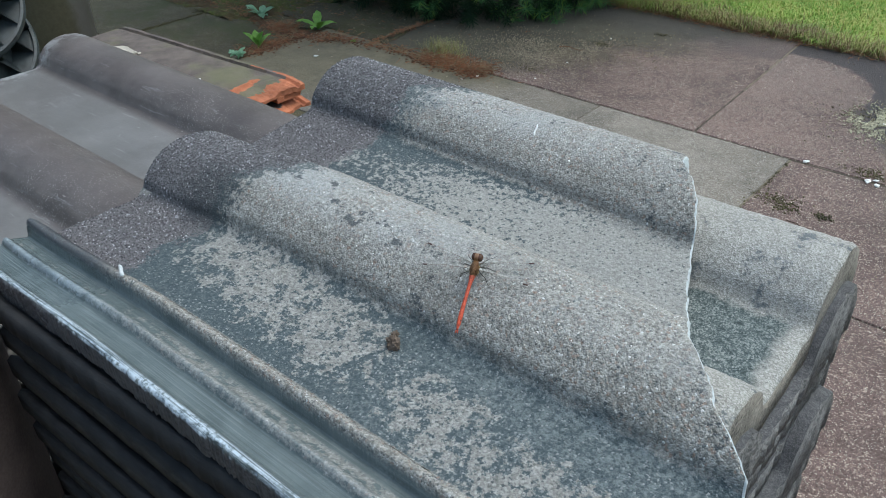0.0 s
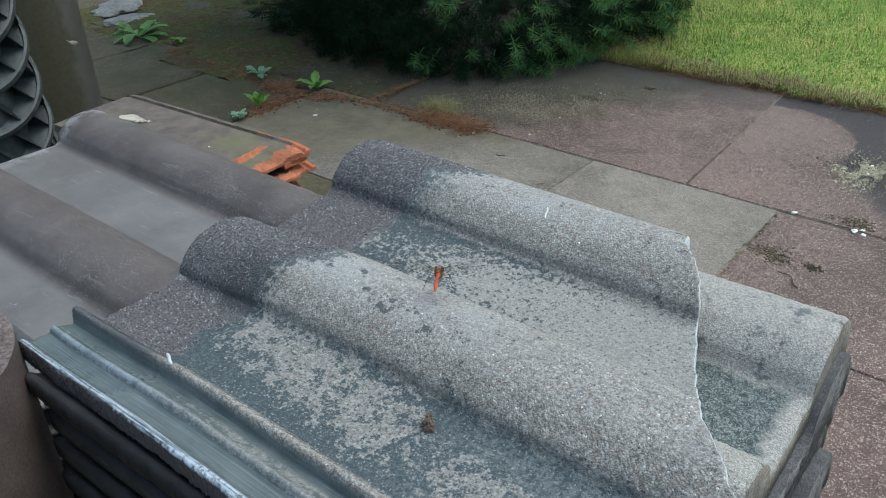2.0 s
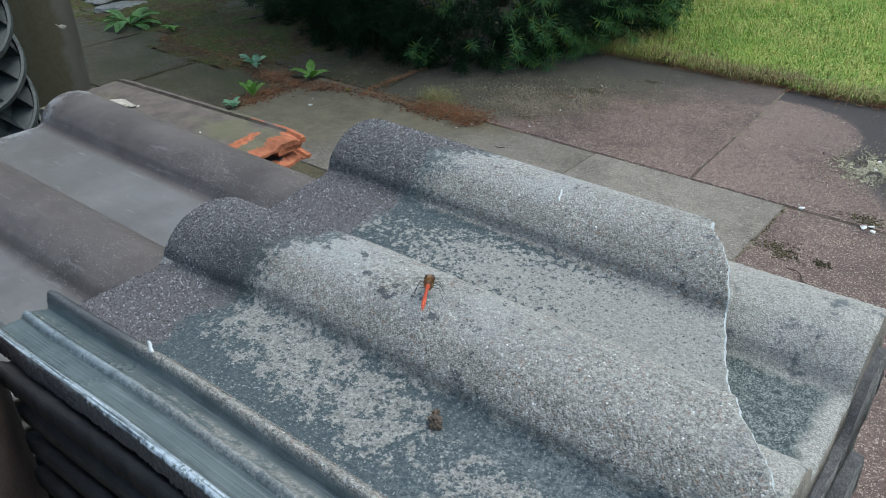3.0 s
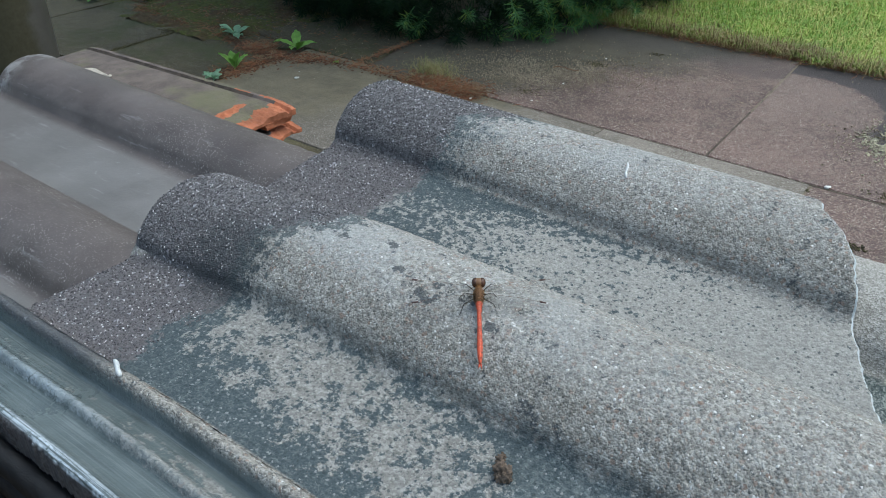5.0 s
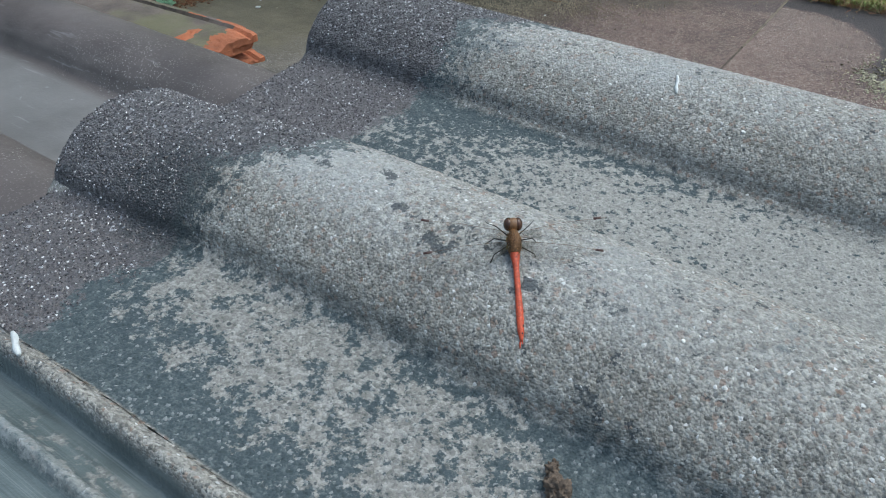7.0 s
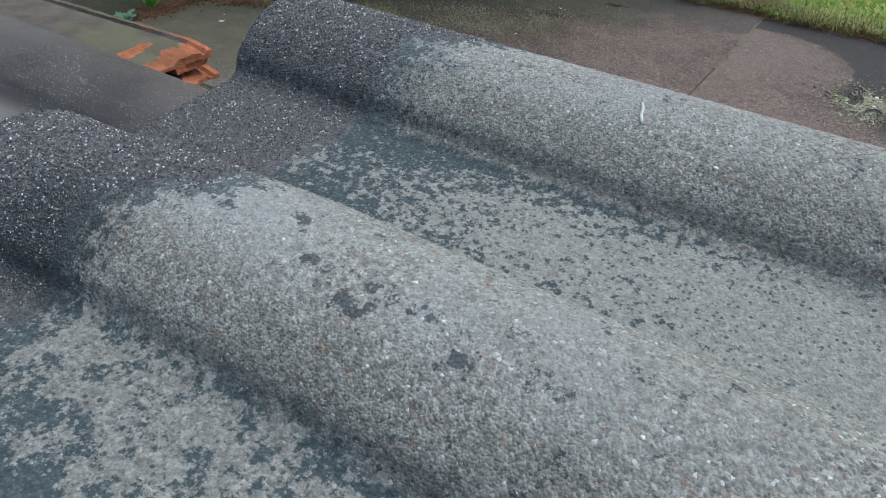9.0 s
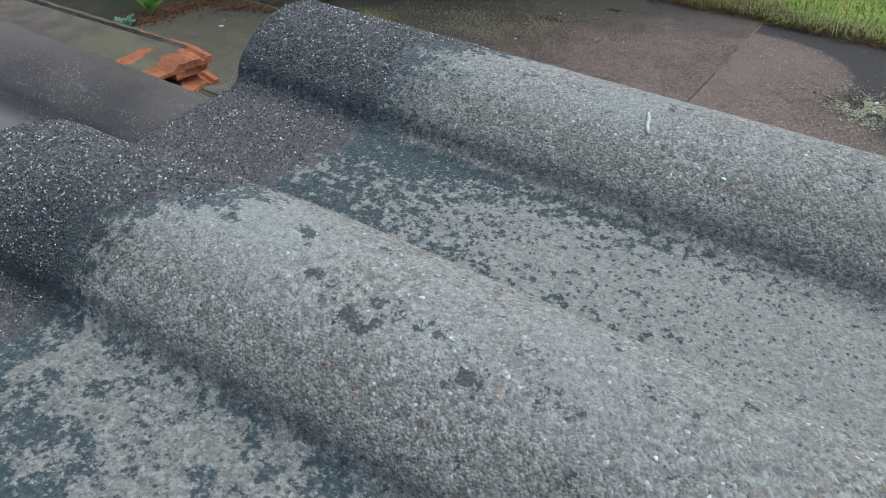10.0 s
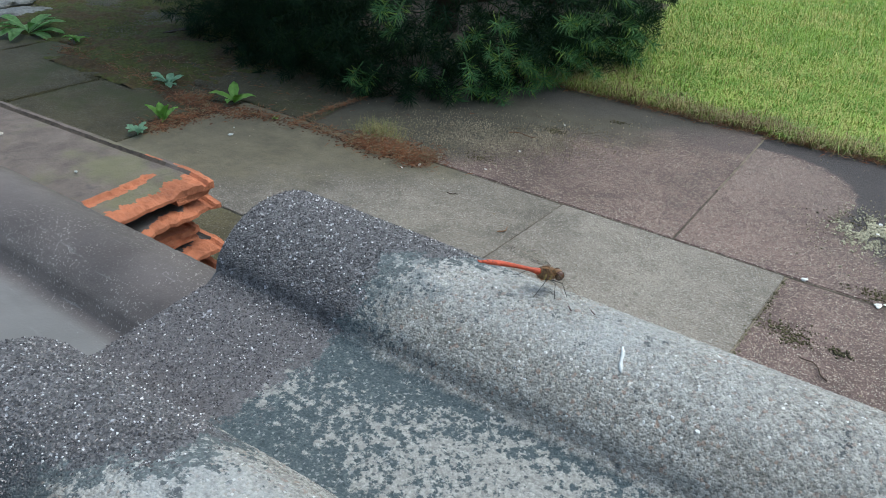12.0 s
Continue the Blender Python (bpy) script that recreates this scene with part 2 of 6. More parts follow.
    rib = n.mix(n.m("MULTIPLY", n.step(streak, 0.52, 0.66), 0.45), rib, (0.050, 0.062, 0.064))
    rib = n.mix(n.m("MULTIPLY", n.step(streak, 0.46, 0.36), 0.30), rib, (0.24, 0.27, 0.275))
    rough_ridge = n.m("MULTIPLY", n.step(n.m("ABSOLUTE", n.m("ADD", n.m("ADD", y, 0.0738), n.m("MULTIPLY", n.m("SUBTRACT", fine, 0.5), 0.006))), 0.0030, 0.0016), n.step(clump, 0.30, 0.48))
    ridge_paint = n.mix(n.step(x, -0.10, -0.20), n.mix(0.35, sand, (0.30, 0.32, 0.325)), (0.30, 0.345, 0.375))
    rib = n.mix(n.m("MULTIPLY", rough_ridge, n.m("ADD", 0.35, n.m("MULTIPLY", n.step(mid, 0.35, 0.60), 0.5))), rib, ridge_paint)
    crusted = n.m("MULTIPLY", n.m("MULTIPLY", n.step(y, -0.073, -0.070), n.step(y, -0.0625, -0.066)), n.step(n.m("ADD", small, n.m("MULTIPLY", n.step(x, -0.17, -0.06), 0.16)), 0.56, 0.66))
    rib = n.mix(n.m("MULTIPLY", crusted, 0.8), rib, crust)
    lip = n.step(n.m("ADD", y, n.m("MULTIPLY", n.m("SUBTRACT", fine, 0.5), 0.005)), -0.0915, -0.0942)
    chalk = n.m("MULTIPLY", n.m("MULTIPLY", lip, n.step(fine, 0.36, 0.54)), n.m("MULTIPLY", n.step(streak, 0.66, 0.40), n.step(mid, 0.28, 0.46)))
    rib = n.mix(n.m("MULTIPLY", chalk, 0.9), rib, (0.58, 0.65, 0.72))
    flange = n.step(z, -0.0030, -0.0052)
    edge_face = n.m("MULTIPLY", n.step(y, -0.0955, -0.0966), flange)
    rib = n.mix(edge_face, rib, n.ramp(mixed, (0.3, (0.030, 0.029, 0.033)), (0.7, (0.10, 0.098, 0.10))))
    sandrib = n.step(n.m("ADD", y, n.m("MULTIPLY", wob, 0.10)), -0.0586, -0.0574)
    ribcolour = n.mix(sandrib, rib, n.mix(n.step(x, -0.2, -0.15), n.mix(0.5, dark, (0.085, 0.102, 0.112)), sand))
    side = n.step(y, -0.0490, -0.0505)
    colour = n.mix(side, body, ribcolour)
    shine = n.m("SUBTRACT", n.m("SUBTRACT", 0.9, n.m("MULTIPLY", head, 0.38)), n.m("MULTIPLY", n.m("MULTIPLY", glint, head), 0.25))
    shine = n.m("SUBTRACT", shine, n.m("MULTIPLY", n.m("MULTIPLY", side, n.m("SUBTRACT", 1.0, sandrib)), 0.42))
    rel = n.m("ADD", n.m("MULTIPLY", n.cells(1080, out="Distance"), -0.8), n.m("MULTIPLY", grain, 1.0))
    rel = n.m("MULTIPLY", rel, n.m("SUBTRACT", 1.0, n.m("MULTIPLY", side, n.m("SUBTRACT", 0.8, n.m("MULTIPLY", sandrib, 0.8)))))
    rel = n.m("MULTIPLY", rel, n.m("ADD", 1.0, n.m("MULTIPLY", head, 0.9)))
    return n.done(colour, shine, n.bump(rel, 0.7, 0.0009))


def stacked_tile(name, dark_top):
    n = Nodes(name)
    v = n.shifted()
    x, y, z = n.xyz()
    cell = n.grey(n.cells(1300, v))
    mid = n.noise(60, 6, 0.7, v)
    sand = n.ramp(n.m("ADD", n.m("MULTIPLY", cell[0], 0.5), n.m("MULTIPLY", n.noise(480, 3, 0.7, v), 0.5)), (0.15, (0.15, 0.145, 0.13)), (0.5, (0.30, 0.292, 0.265)), (0.8, (0.46, 0.45, 0.43)))
    sand = n.mix(n.m("MULTIPLY", n.m("MULTIPLY", n.step(n.noise(36, 5, 0.75, v), 0.54, 0.62), n.step(n.noise(230, 4, 0.7, v), 0.42, 0.55)), 0.8), sand, (0.07, 0.085, 0.10))
    film = n.ramp(n.m("ADD", n.m("MULTIPLY", n.noise(230, 5, 0.8, v), 0.75), n.m("MULTIPLY", cell[1], 0.25)), (0.36, (0.030, 0.044, 0.045)), (0.50, (0.080, 0.101, 0.101)), (0.64, (0.24, 0.26, 0.25)))
    wob = n.m("MULTIPLY", n.m("SUBTRACT", mid, 0.5), 0.016)
    r1 = n.m("ABSOLUTE", n.m("SUBTRACT", n.m("ADD", y, wob), 0.0580))
    r2 = n.m("ABSOLUTE", n.m("SUBTRACT", n.m("ADD", y, wob), 0.2155))
    roll = n.m("MAXIMUM", n.step(r1, 0.044, 0.039), n.step(r2, 0.046, 0.041))
    tip = n.step(n.m("ADD", x, wob), 0.141, 0.150)
    top = n.mix(n.m("MAXIMUM", roll, tip), film, sand)
    # sides and undersides painted near black for the shade inside the stack
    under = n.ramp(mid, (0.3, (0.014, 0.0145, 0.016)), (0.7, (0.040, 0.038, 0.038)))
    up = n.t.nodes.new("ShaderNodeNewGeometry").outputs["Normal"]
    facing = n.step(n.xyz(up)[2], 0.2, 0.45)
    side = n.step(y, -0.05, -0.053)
    if dark_top:
        # darker upper face for the tiles deeper in the stack
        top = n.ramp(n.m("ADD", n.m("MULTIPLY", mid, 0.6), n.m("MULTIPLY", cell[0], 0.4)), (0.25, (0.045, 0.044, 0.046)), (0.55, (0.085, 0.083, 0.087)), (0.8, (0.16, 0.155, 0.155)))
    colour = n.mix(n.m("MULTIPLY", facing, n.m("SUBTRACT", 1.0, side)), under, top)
    # gritty outer lip, painted paler as it catches the light
    lip = n.m("MULTIPLY", n.step(n.m("ADD", z, 0.012), 0.004, 0.0), n.m("MULTIPLY", n.step(y, -0.0955, -0.0970), n.step(n.m("ADD", mid, n.m("MULTIPLY", cell[0], 0.3)), 0.50, 0.75)))
    colour = n.mix(n.m("MULTIPLY", lip, 0.5), colour, (0.12, 0.125, 0.115))
    return n.done(colour, 0.88, n.bump(n.m("ADD", n.cells(1300, v, "Distance"), n.noise(900, 3, 0.7, v)), 0.55, 0.0006))


def smooth_tile():
    """Brown-grey coated tile with dust, scuffs and fine pale specks."""
    n = Nodes("coated_brown_tile")
    v = n.shifted()
    x, y, z = n.xyz()
    mid = n.noise(14, 5, 0.6, v)
    fine = n.noise(420, 3, 0.7, v)
    pan = n.ramp(mid, (0.3, (0.122, 0.118, 0.115)), (0.7, (0.184, 0.179, 0.175)))
    rollc = n.ramp(mid, (0.3, (0.080, 0.067, 0.062)), (0.7, (0.146, 0.125, 0.118)))
    wob = n.m("MULTIPLY", n.m("SUBTRACT", mid, 0.5), 0.012)
    r1 = n.m("ABSOLUTE", n.m("SUBTRACT", n.m("ADD", y, wob), 0.044))
    r2 = n.m("ABSOLUTE", n.m("SUBTRACT", n.m("ADD", y, wob), 0.217))
    roll = n.m("MAXIMUM", n.step(r1, 0.052, 0.040), n.step(r2, 0.052, 0.040))
    c = n.mix(roll, pan, rollc)
    speck = n.m("MULTIPLY", n.step(n.noise(620, 2, 0.6, v), 0.60, 0.66), n.m("MULTIPLY", roll, n.m("ADD", 0.25, n.m("MULTIPLY", n.step(n.noise(26, 4, 0.6, v), 0.45, 0.58), 0.75))))
    speck = n.m("MULTIPLY", speck, n.m("ADD", 0.15, n.m("MULTIPLY", n.step(x, -0.08, 0.08), 0.85)))
    c = n.mix(n.m("MULTIPLY", speck, 0.8), c, (0.42, 0.40, 0.37))
    scratch = n.step(n.noise(1.0, 4, 0.7, n.stretch(16, 190, 190)), 0.60, 0.70)
    c = n.mix(n.m("MULTIPLY", scratch, 0.35), c, (0.33, 0.33, 0.33))
    c = n.mix(n.m("MULTIPLY", n.step(n.noise(9, 5, 0.7, v), 0.5, 0.66), 0.35), c, (0.085, 0.076, 0.075))
    scuff = n.m("MAXIMUM", n.step(n.noise(38, 6, 0.8, v, distort=1.5), 0.64, 0.72), n.m("MULTIPLY", n.step(n.m("ADD", x, n.m("MULTIPLY", mid, 0.08)), -0.20, -0.235), n.step(n.noise(50, 5, 0.7, v), 0.42, 0.6)))
    c = n.mix(n.m("MULTIPLY", scuff, 0.6), c, (0.44, 0.45, 0.45))
    return n.done(c, 0.50, n.bump(n.m("ADD", fine, n.noise(900, 2, 0.5, v)), 0.3, 0.0006), Specular_IOR_Level=0.35)


def clay_tile(face, name, algae=False):
    n = Nodes(name)
    v = n.shifted()
    mid = n.noise(30, 5, 0.65, v)
    fine = n.noise(350, 4, 0.7, v)
    c = n.ramp(mid, (0.28, tuple(k * 0.55 for k in face)), (0.55, face), (0.78, tuple(min(1, k * 1.35) for k in face)))
    c = n.mix(n.m("MULTIPLY", n.step(fine, 0.55, 0.7), 0.35), c, tuple(k * 0.5 for k in face))
    if algae:
        c = n.mix(n.m("MULTIPLY", n.step(n.noise(9, 4, 0.6, v), 0.46, 0.62), 0.65), c, (0.150, 0.150, 0.075))
        c = n.mix(n.m("MULTIPLY", n.step(n.noise(13, 5, 0.7, n.pos), 0.55, 0.66), 0.6), c, (0.055, 0.052, 0.050))
    return n.done(c, 0.85, n.bump(n.m("ADD", fine, mid), 0.9, 0.002))


def slab(name, low, high, speck, moss=0.0, damp=0.0, disc=False, old=None):
    """Cast paving slab with fine aggregate, damp stains and a little moss."""
    n = Nodes(name)
    v = n.shifted()
    cell = n.grey(n.cells(1000, v))
    wide = n.noise(5.5, 5, 0.6, v)
    mid = n.noise(28, 5, 0.7, v)
    f = n.m("ADD", n.m("MULTIPLY", wide, 0.6), n.m("MULTIPLY", mid, 0.4))
    c = n.ramp(f, (0.32, low), (0.66, high))
    c = n.mix(n.m("MULTIPLY", n.step(cell[0], 0.90, 0.95), 0.75), c, speck)
    c = n.mix(n.m("MULTIPLY", n.step(n.noise(500, 2, 0.5, v), 0.5, 0.75), 0.4), c, tuple(k * 1.6 for k in high))
    c = n.mix(n.m("MULTIPLY", n.step(cell[1], 0.76, 0.9), 0.6), c, tuple(k * 0.45 for k in low))
    c = n.mix(n.m("MULTIPLY", n.step(n.noise(3.6, 6, 0.72, v), 0.44, 0.64), 0.60), c, tuple(k * 0.55 for k in low))
    c = n.mix(n.m("MULTIPLY", n.step(n.noise(75, 5, 0.75, v), 0.52, 0.66), 0.45), c, tuple(k * 0.55 for k in low))
    c = n.mix(n.m("MULTIPLY", n.step(cell[2], 0.974, 0.982), 0.85), c, tuple(min(0.7, k * 1.5) for k in speck))
    stone = n.grey(n.cells(430, v))
    c = n.mix(n.m("MULTIPLY", n.step(stone[0], 0.90, 0.94), 0.42), c, speck)
    c = n.mix(n.m("MULTIPLY", n.step(stone[1], 0.86, 0.92), 0.42), c, tuple(k * 0.5 for k in low))
    x, y, z = n.xyz()
    # older, duller tone, with the bush's shade on the slab painted in
    if old:
        f = n.step(n.m("ADD", n.m("ADD", x, n.m("MULTIPLY", n.m("SUBTRACT", 0.22, y), 0.8)), n.m("MULTIPLY", n.m("SUBTRACT", wide, 0.5), 0.5)), 0.55, 0.30)
        c = n.mix(f, c, n.ramp(mid, (0.3, old), (0.7, tuple(k * 1.7 for k in old))))
    if damp:
        d = n.step(n.m("ADD", y, n.m("MULTIPLY", n.m("SUBTRACT", n.noise(7, 5, 0.7, v), 0.5), 0.30)), 0.40, 0.52)
        if disc:
            dx, dy = n.m("SUBTRACT", x, 0.018), n.m("SUBTRACT", y, 0.335)
            r = n.m("SQRT", n.m("ADD", n.m("MULTIPLY", dx, dx), n.m("MULTIPLY", dy, dy)))
            d = n.m("MULTIPLY", n.m("MAXIMUM", d, n.step(n.m("ADD", n.m("MULTIPLY", y, 0.7), x), 0.36, 0.42)), n.step(n.m("ADD", r, n.m("MULTIPLY", n.m("SUBTRACT", mid, 0.5), 0.05)), 0.182, 0.198))
        c = n.mix(n.m("MULTIPLY", d, damp), c, (0.035, 0.033, 0.036))
        if disc:
            ring = n.m("MULTIPLY", n.step(r, 0.195, 0.160), n.step(n.m("ADD", mid, n.m("MULTIPLY", y, 0.9)), 0.62, 0.86))
            c = n.mix(n.m("MULTIPLY", ring, 0.11), c, (0.26, 0.225, 0.205))
    if moss:
        c = n.mix(n.m("MULTIPLY", n.step(n.noise(6, 6, 0.75, v), 0.62 - moss * 0.15, 0.75 - moss * 0.12), 0.8), c, (0.050, 0.056, 0.016))
    return n.done(c, 0.86, n.bump(n.m("ADD", n.cells(300, v, "Distance"), n.noise(260, 4, 0.75, v)), 0.7, 0.0015))


def soil():
    n = Nodes("joint_soil")
    mid = n.noise(30, 6, 0.75)
    c = n.ramp(mid, (0.3, (0.03, 0.024, 0.017)), (0.6, (0.09, 0.07, 0.047)), (0.8, (0.15, 0.12, 0.08)))
    return n.done(c, 0.95, n.bump(n.noise(220, 5, 0.8), 0.9, 0.004))


def lawn_soil():
    n = Nodes("lawn_ground")
    mid = n.noise(9, 6, 0.7)
    c = n.ramp(mid, (0.3, (0.12, 0.19, 0.035)), (0.6, (0.20, 0.28, 0.055)), (0.8, (0.30, 0.34, 0.09)))
    return n.done(c, 0.95, n.bump(n.noise(160, 5, 0.8), 0.9, 0.006))


def blades(name, low, high, dry, amount, rough=0.55, gloss=0.5):
    n = Nodes(name)
    r = n.chance(True)
    c = n.mix(n.m("ADD", n.m("MULTIPLY", r, 0.45), n.m("MULTIPLY", n.step(n.noise(7.0, 5, 0.7), 0.40, 0.60), 0.55)), low, high)
    c = n.mix(n.step(n.m("ADD", n.m("MULTIPLY", n.m("FRACT", n.m("MULTIPLY", r, 37.0)), 0.6), n.m("MULTIPLY", n.noise(2.6, 3), 0.8)), 0.95 - amount, 1.05 - amount), c, dry)
    return n.done(c, rough, Specular_IOR_Level=gloss)


M_TILE, M_SMOOTH = weathered_tile(), smooth_tile()
M_STACK, M_DARKTILE = stacked_tile("stacked_concrete_tile", False), stacked_tile("dark_concrete_tile", True)
M_ENDSAND = plain("gritty_tile_end", (0.22, 0.20, 0.17), 0.9, 420, 0.6, 1.0, 0.002)
M_TILEEND = plain("dirty_tile_end", (0.150, 0.146, 0.142), 0.9, 300, 0.6, 1.0, 0.004)
M_BREAK = plain("fresh_break", (0.44, 0.475, 0.49), 0.85, 500, 0.2, 0.5, 0.001)
M_CLAY = clay_tile((0.44, 0.155, 0.076), "broken_orange_clay")
M_CLAYDARK = clay_tile((0.078, 0.070, 0.066), "dark_grey_clay_tile")
M_CLAYTOP = clay_tile((0.150, 0.122, 0.108), "coated_clay_tile", True)
RED_LOW, RED_HIGH, RED_SPECK = (0.084, 0.055, 0.048), (0.188, 0.127, 0.110), (0.55, 0.46, 0.38)
M_RED = slab("red_slab", RED_LOW, RED_HIGH, RED_SPECK)
M_GREY = slab("grey_slab", (0.152, 0.133, 0.109), (0.268, 0.238, 0.200), (0.42, 0.39, 0.35))
M_OLD = slab("mossy_grey_slab", (0.051, 0.042, 0.020), (0.112, 0.094, 0.047), (0.17, 0.155, 0.12), 0.9)
M_REDEDGE = slab("red_slab_damp_edge", RED_LOW, RED_HIGH, RED_SPECK, damp=0.5, old=(0.062, 0.055, 0.039))
M_STAIN = slab("red_slab_damp_ring", RED_LOW, RED_HIGH, RED_SPECK, damp=0.85, disc=True)
M_MIDGREY = slab("weathered_grey_slab", (0.142, 0.124, 0.101), (0.256, 0.226, 0.187), (0.40, 0.37, 0.33), old=(0.112, 0.098, 0.066))
M_SOIL, M_LAWN = soil(), lawn_soil()
M_GRASS = blades("grass_blade", (0.14, 0.29, 0.032), (0.36, 0.50, 0.090), (0.54, 0.51, 0.17), 0.19, 0.6, 0.3)
M_DRY = blades("dry_grass_blade", (0.15, 0.095, 0.04), (0.34, 0.26, 0.11), (0.20, 0.28, 0.05), 0.22)
# one needle colour in a shaded and a lit copy
M_NEEDLESHADE = blades("shaded_needle", (0.006, 0.021, 0.009), (0.017, 0.047, 0.019), (0.030, 0.064, 0.019), 0.12, 0.75, 0.2)
M_NEEDLELIT = blades("lit_needle", (0.062, 0.160, 0.052), (0.165, 0.340, 0.120), (0.27, 0.40, 0.07), 0.14, 0.65, 0.3)
M_STRAW = blades("straw_tuft", (0.26, 0.21, 0.08), (0.42, 0.37, 0.16), (0.24, 0.27, 0.08), 0.2)
M_GROOVE = plain("dark_groove", (0.075, 0.060, 0.048), 0.95, 200, 0.5, 0.8, 0.002)
M_BARK = plain("bark", (0.06, 0.04, 0.028), 0.9, 120, 0.4, 0.8, 0.003)
M_LITTER = blades("needle_litter", (0.12, 0.045, 0.018), (0.30, 0.125, 0.05), (0.20, 0.15, 0.08), 0.2)
M_GRIT = plain("grit", (0.33, 0.28, 0.20), 0.9, 200, 0.65, 0.5, 0.001, True)
M_WHITE = plain("white_chip", (0.72, 0.72, 0.69), 0.8, 300, 0.1, 0.3, 0.0005)
M_CHALK = plain("chalky_crumb", (0.58, 0.60, 0.60), 0.85, 500, 0.2, 0.8, 0.0006)
M_LIME = plain("lime_mortar", (0.46, 0.42, 0.36), 0.9, 300, 0.3, 0.8, 0.001)
M_PLASTIC = plain("dark_plastic", (0.048, 0.057, 0.060), 0.40, 60, 0.45, 0.15, 0.0005)
M_BROWN = plain("brown_tile_skin", (0.098, 0.074, 0.066), 0.6, 500, 0.35, 0.4, 0.0008)
M_LEAF = plain("weed_leaf", (0.26, 0.48, 0.10), 0.5, 90, 0.2, 0.3, 0.001)
M_LEAFBLUE = plain("glaucous_weed_leaf", (0.33, 0.53, 0.36), 0.6, 90, 0.2, 0.3, 0.001)
M_LEAFPALE = plain("pale_weed_leaf", (0.24, 0.43, 0.15), 0.6, 90, 0.25, 0.3, 0.001)
M_DROP = plain("bird_dropping_brown", (0.135, 0.10, 0.075), 0.85, 700, 0.62, 1.0, 0.001)
M_CUSHION = plain("green_moss", (0.075, 0.085, 0.022), 0.95, 250, 0.5, 0.9, 0.003)
M_MOULD = plain("leaf_mould", (0.120, 0.058, 0.030), 0.95, 200, 0.5, 0.8, 0.002, True)
M_LICHEN = plain("pale_lichen", (0.42, 0.40, 0.285), 0.95, 200, 0.5, 0.8, 0.002, True)
def pipe_wall():
    """Plastic that is olive over one side and greyer over the other, with an uneven border."""
    n = Nodes("olive_grey_plastic")
    x, y, z = n.xyz()
    round_ = n.m("ARCTAN2", y, x)
    wide, fine = n.noise(9, 5, 0.7), n.noise(120, 4, 0.7)
    f = n.step(n.m("ADD", n.m("SUBTRACT", round_, n.m("MULTIPLY", z, 0.25)), n.m("MULTIPLY", n.m("SUBTRACT", wide, 0.5), 0.9)), -0.02, 0.28)
    c = n.mix(f, n.ramp(fine, (0.3, (0.068, 0.061, 0.038)), (0.7, (0.098, 0.088, 0.058))), n.ramp(wide, (0.3, (0.108, 0.100, 0.088)), (0.7, (0.155, 0.145, 0.130))))
    return n.done(c, 0.3, n.bump(fine, 0.08, 0.0005))


M_PIPE = pipe_wall()


def moss_mat():
    n = Nodes("moss_mat")
    wide, fine = n.noise(11, 5, 0.7), n.noise(140, 4, 0.75)
    c = n.ramp(fine, (0.3, (0.032, 0.038, 0.008)), (0.7, (0.115, 0.128, 0.026)))
    c = n.mix(n.m("MULTIPLY", n.step(wide, 0.44, 0.60), 0.85), c, n.ramp(fine, (0.3, (0.040, 0.022, 0.011)), (0.7, (0.125, 0.075, 0.038))))
    return n.done(c, 0.95, n.bump(fine, 1.0, 0.004))


M_MAT = moss_mat()
M_MOSS = plain("moss", (0.085, 0.076, 0.036), 0.95, 250, 0.5, 0.9, 0.003)

# ---------------------------------------------------------------- mesh helpers
TOP = 0.392          # height of the top tile's pan over the paving
STEP = 0.0265        # from tile to tile in a stack


def mesh_of(name, verts, faces, mats=(), index=None, smooth=False):
    me = bpy.data.meshes.new(name)
    me.from_pydata([tuple(map(float, v)) for v in verts], [], faces)
    for mt in mats:
        me.materials.append(mt)
    if index is not None:
        me.polygons.foreach_set("material_index", index)
    if smooth:
        me.polygons.foreach_set("use_smooth", [True] * len(me.polygons))
    me.update()
    return me


def pieces(owner, names, vs, fs, idx, mats, labels, smooth):
    """One mesh part under a thing for each material slot."""
    for slot, name in enumerate(names):
        keep = [f for f, k in zip(fs, idx) if k == slot]
        used = sorted({v for f in keep for v in f})
        where = {v: i for i, v in enumerate(used)}
        me = mesh_of(name, [vs[v] for v in used], [tuple(where[v] for v in f) for f in keep], [mats[slot]], smooth=smooth)
        part(name, me, None, owner, labels[slot])


def thing(name, me, m, label, category, group="", kind=""):
    ob = new(name, me)
    ob.matrix_world = m
    return tagged(ob, label, category, group, kind)


def base(name, m, label, category, group="", kind=""):
    ob = new(name)
    ob.empty_display_size = 0.02
    ob.matrix_world = m
    return tagged(ob, label, category, group, kind)


def part(name, data, material, parent, label="", m=None, smooth=True):
    """One mesh object under a thing or a part. data: a bmesh or a mesh."""
    if isinstance(data, bmesh.types.BMesh):
        me = bpy.data.meshes.new(name)
        data.to_mesh(me)
        data.free()
        me.materials.append(material)
        if smooth:
            me.polygons.foreach_set("use_smooth", [True] * len(me.polygons))
    else:
        me = data
    ob = new(name, me)
    ob.parent = parent
    if m is not None:
        ob.matrix_basis = m
    return tagged(ob, label)


def ball(r, seg=16, rings=10, scale=(1, 1, 1), at=(0, 0, 0)):
    bm = bmesh.new()
    bmesh.ops.create_uvsphere(bm, u_segments=seg, v_segments=rings, radius=r)
    bmesh.ops.scale(bm, vec=scale, verts=bm.verts)
    bmesh.ops.translate(bm, vec=at, verts=bm.verts)
    return bm


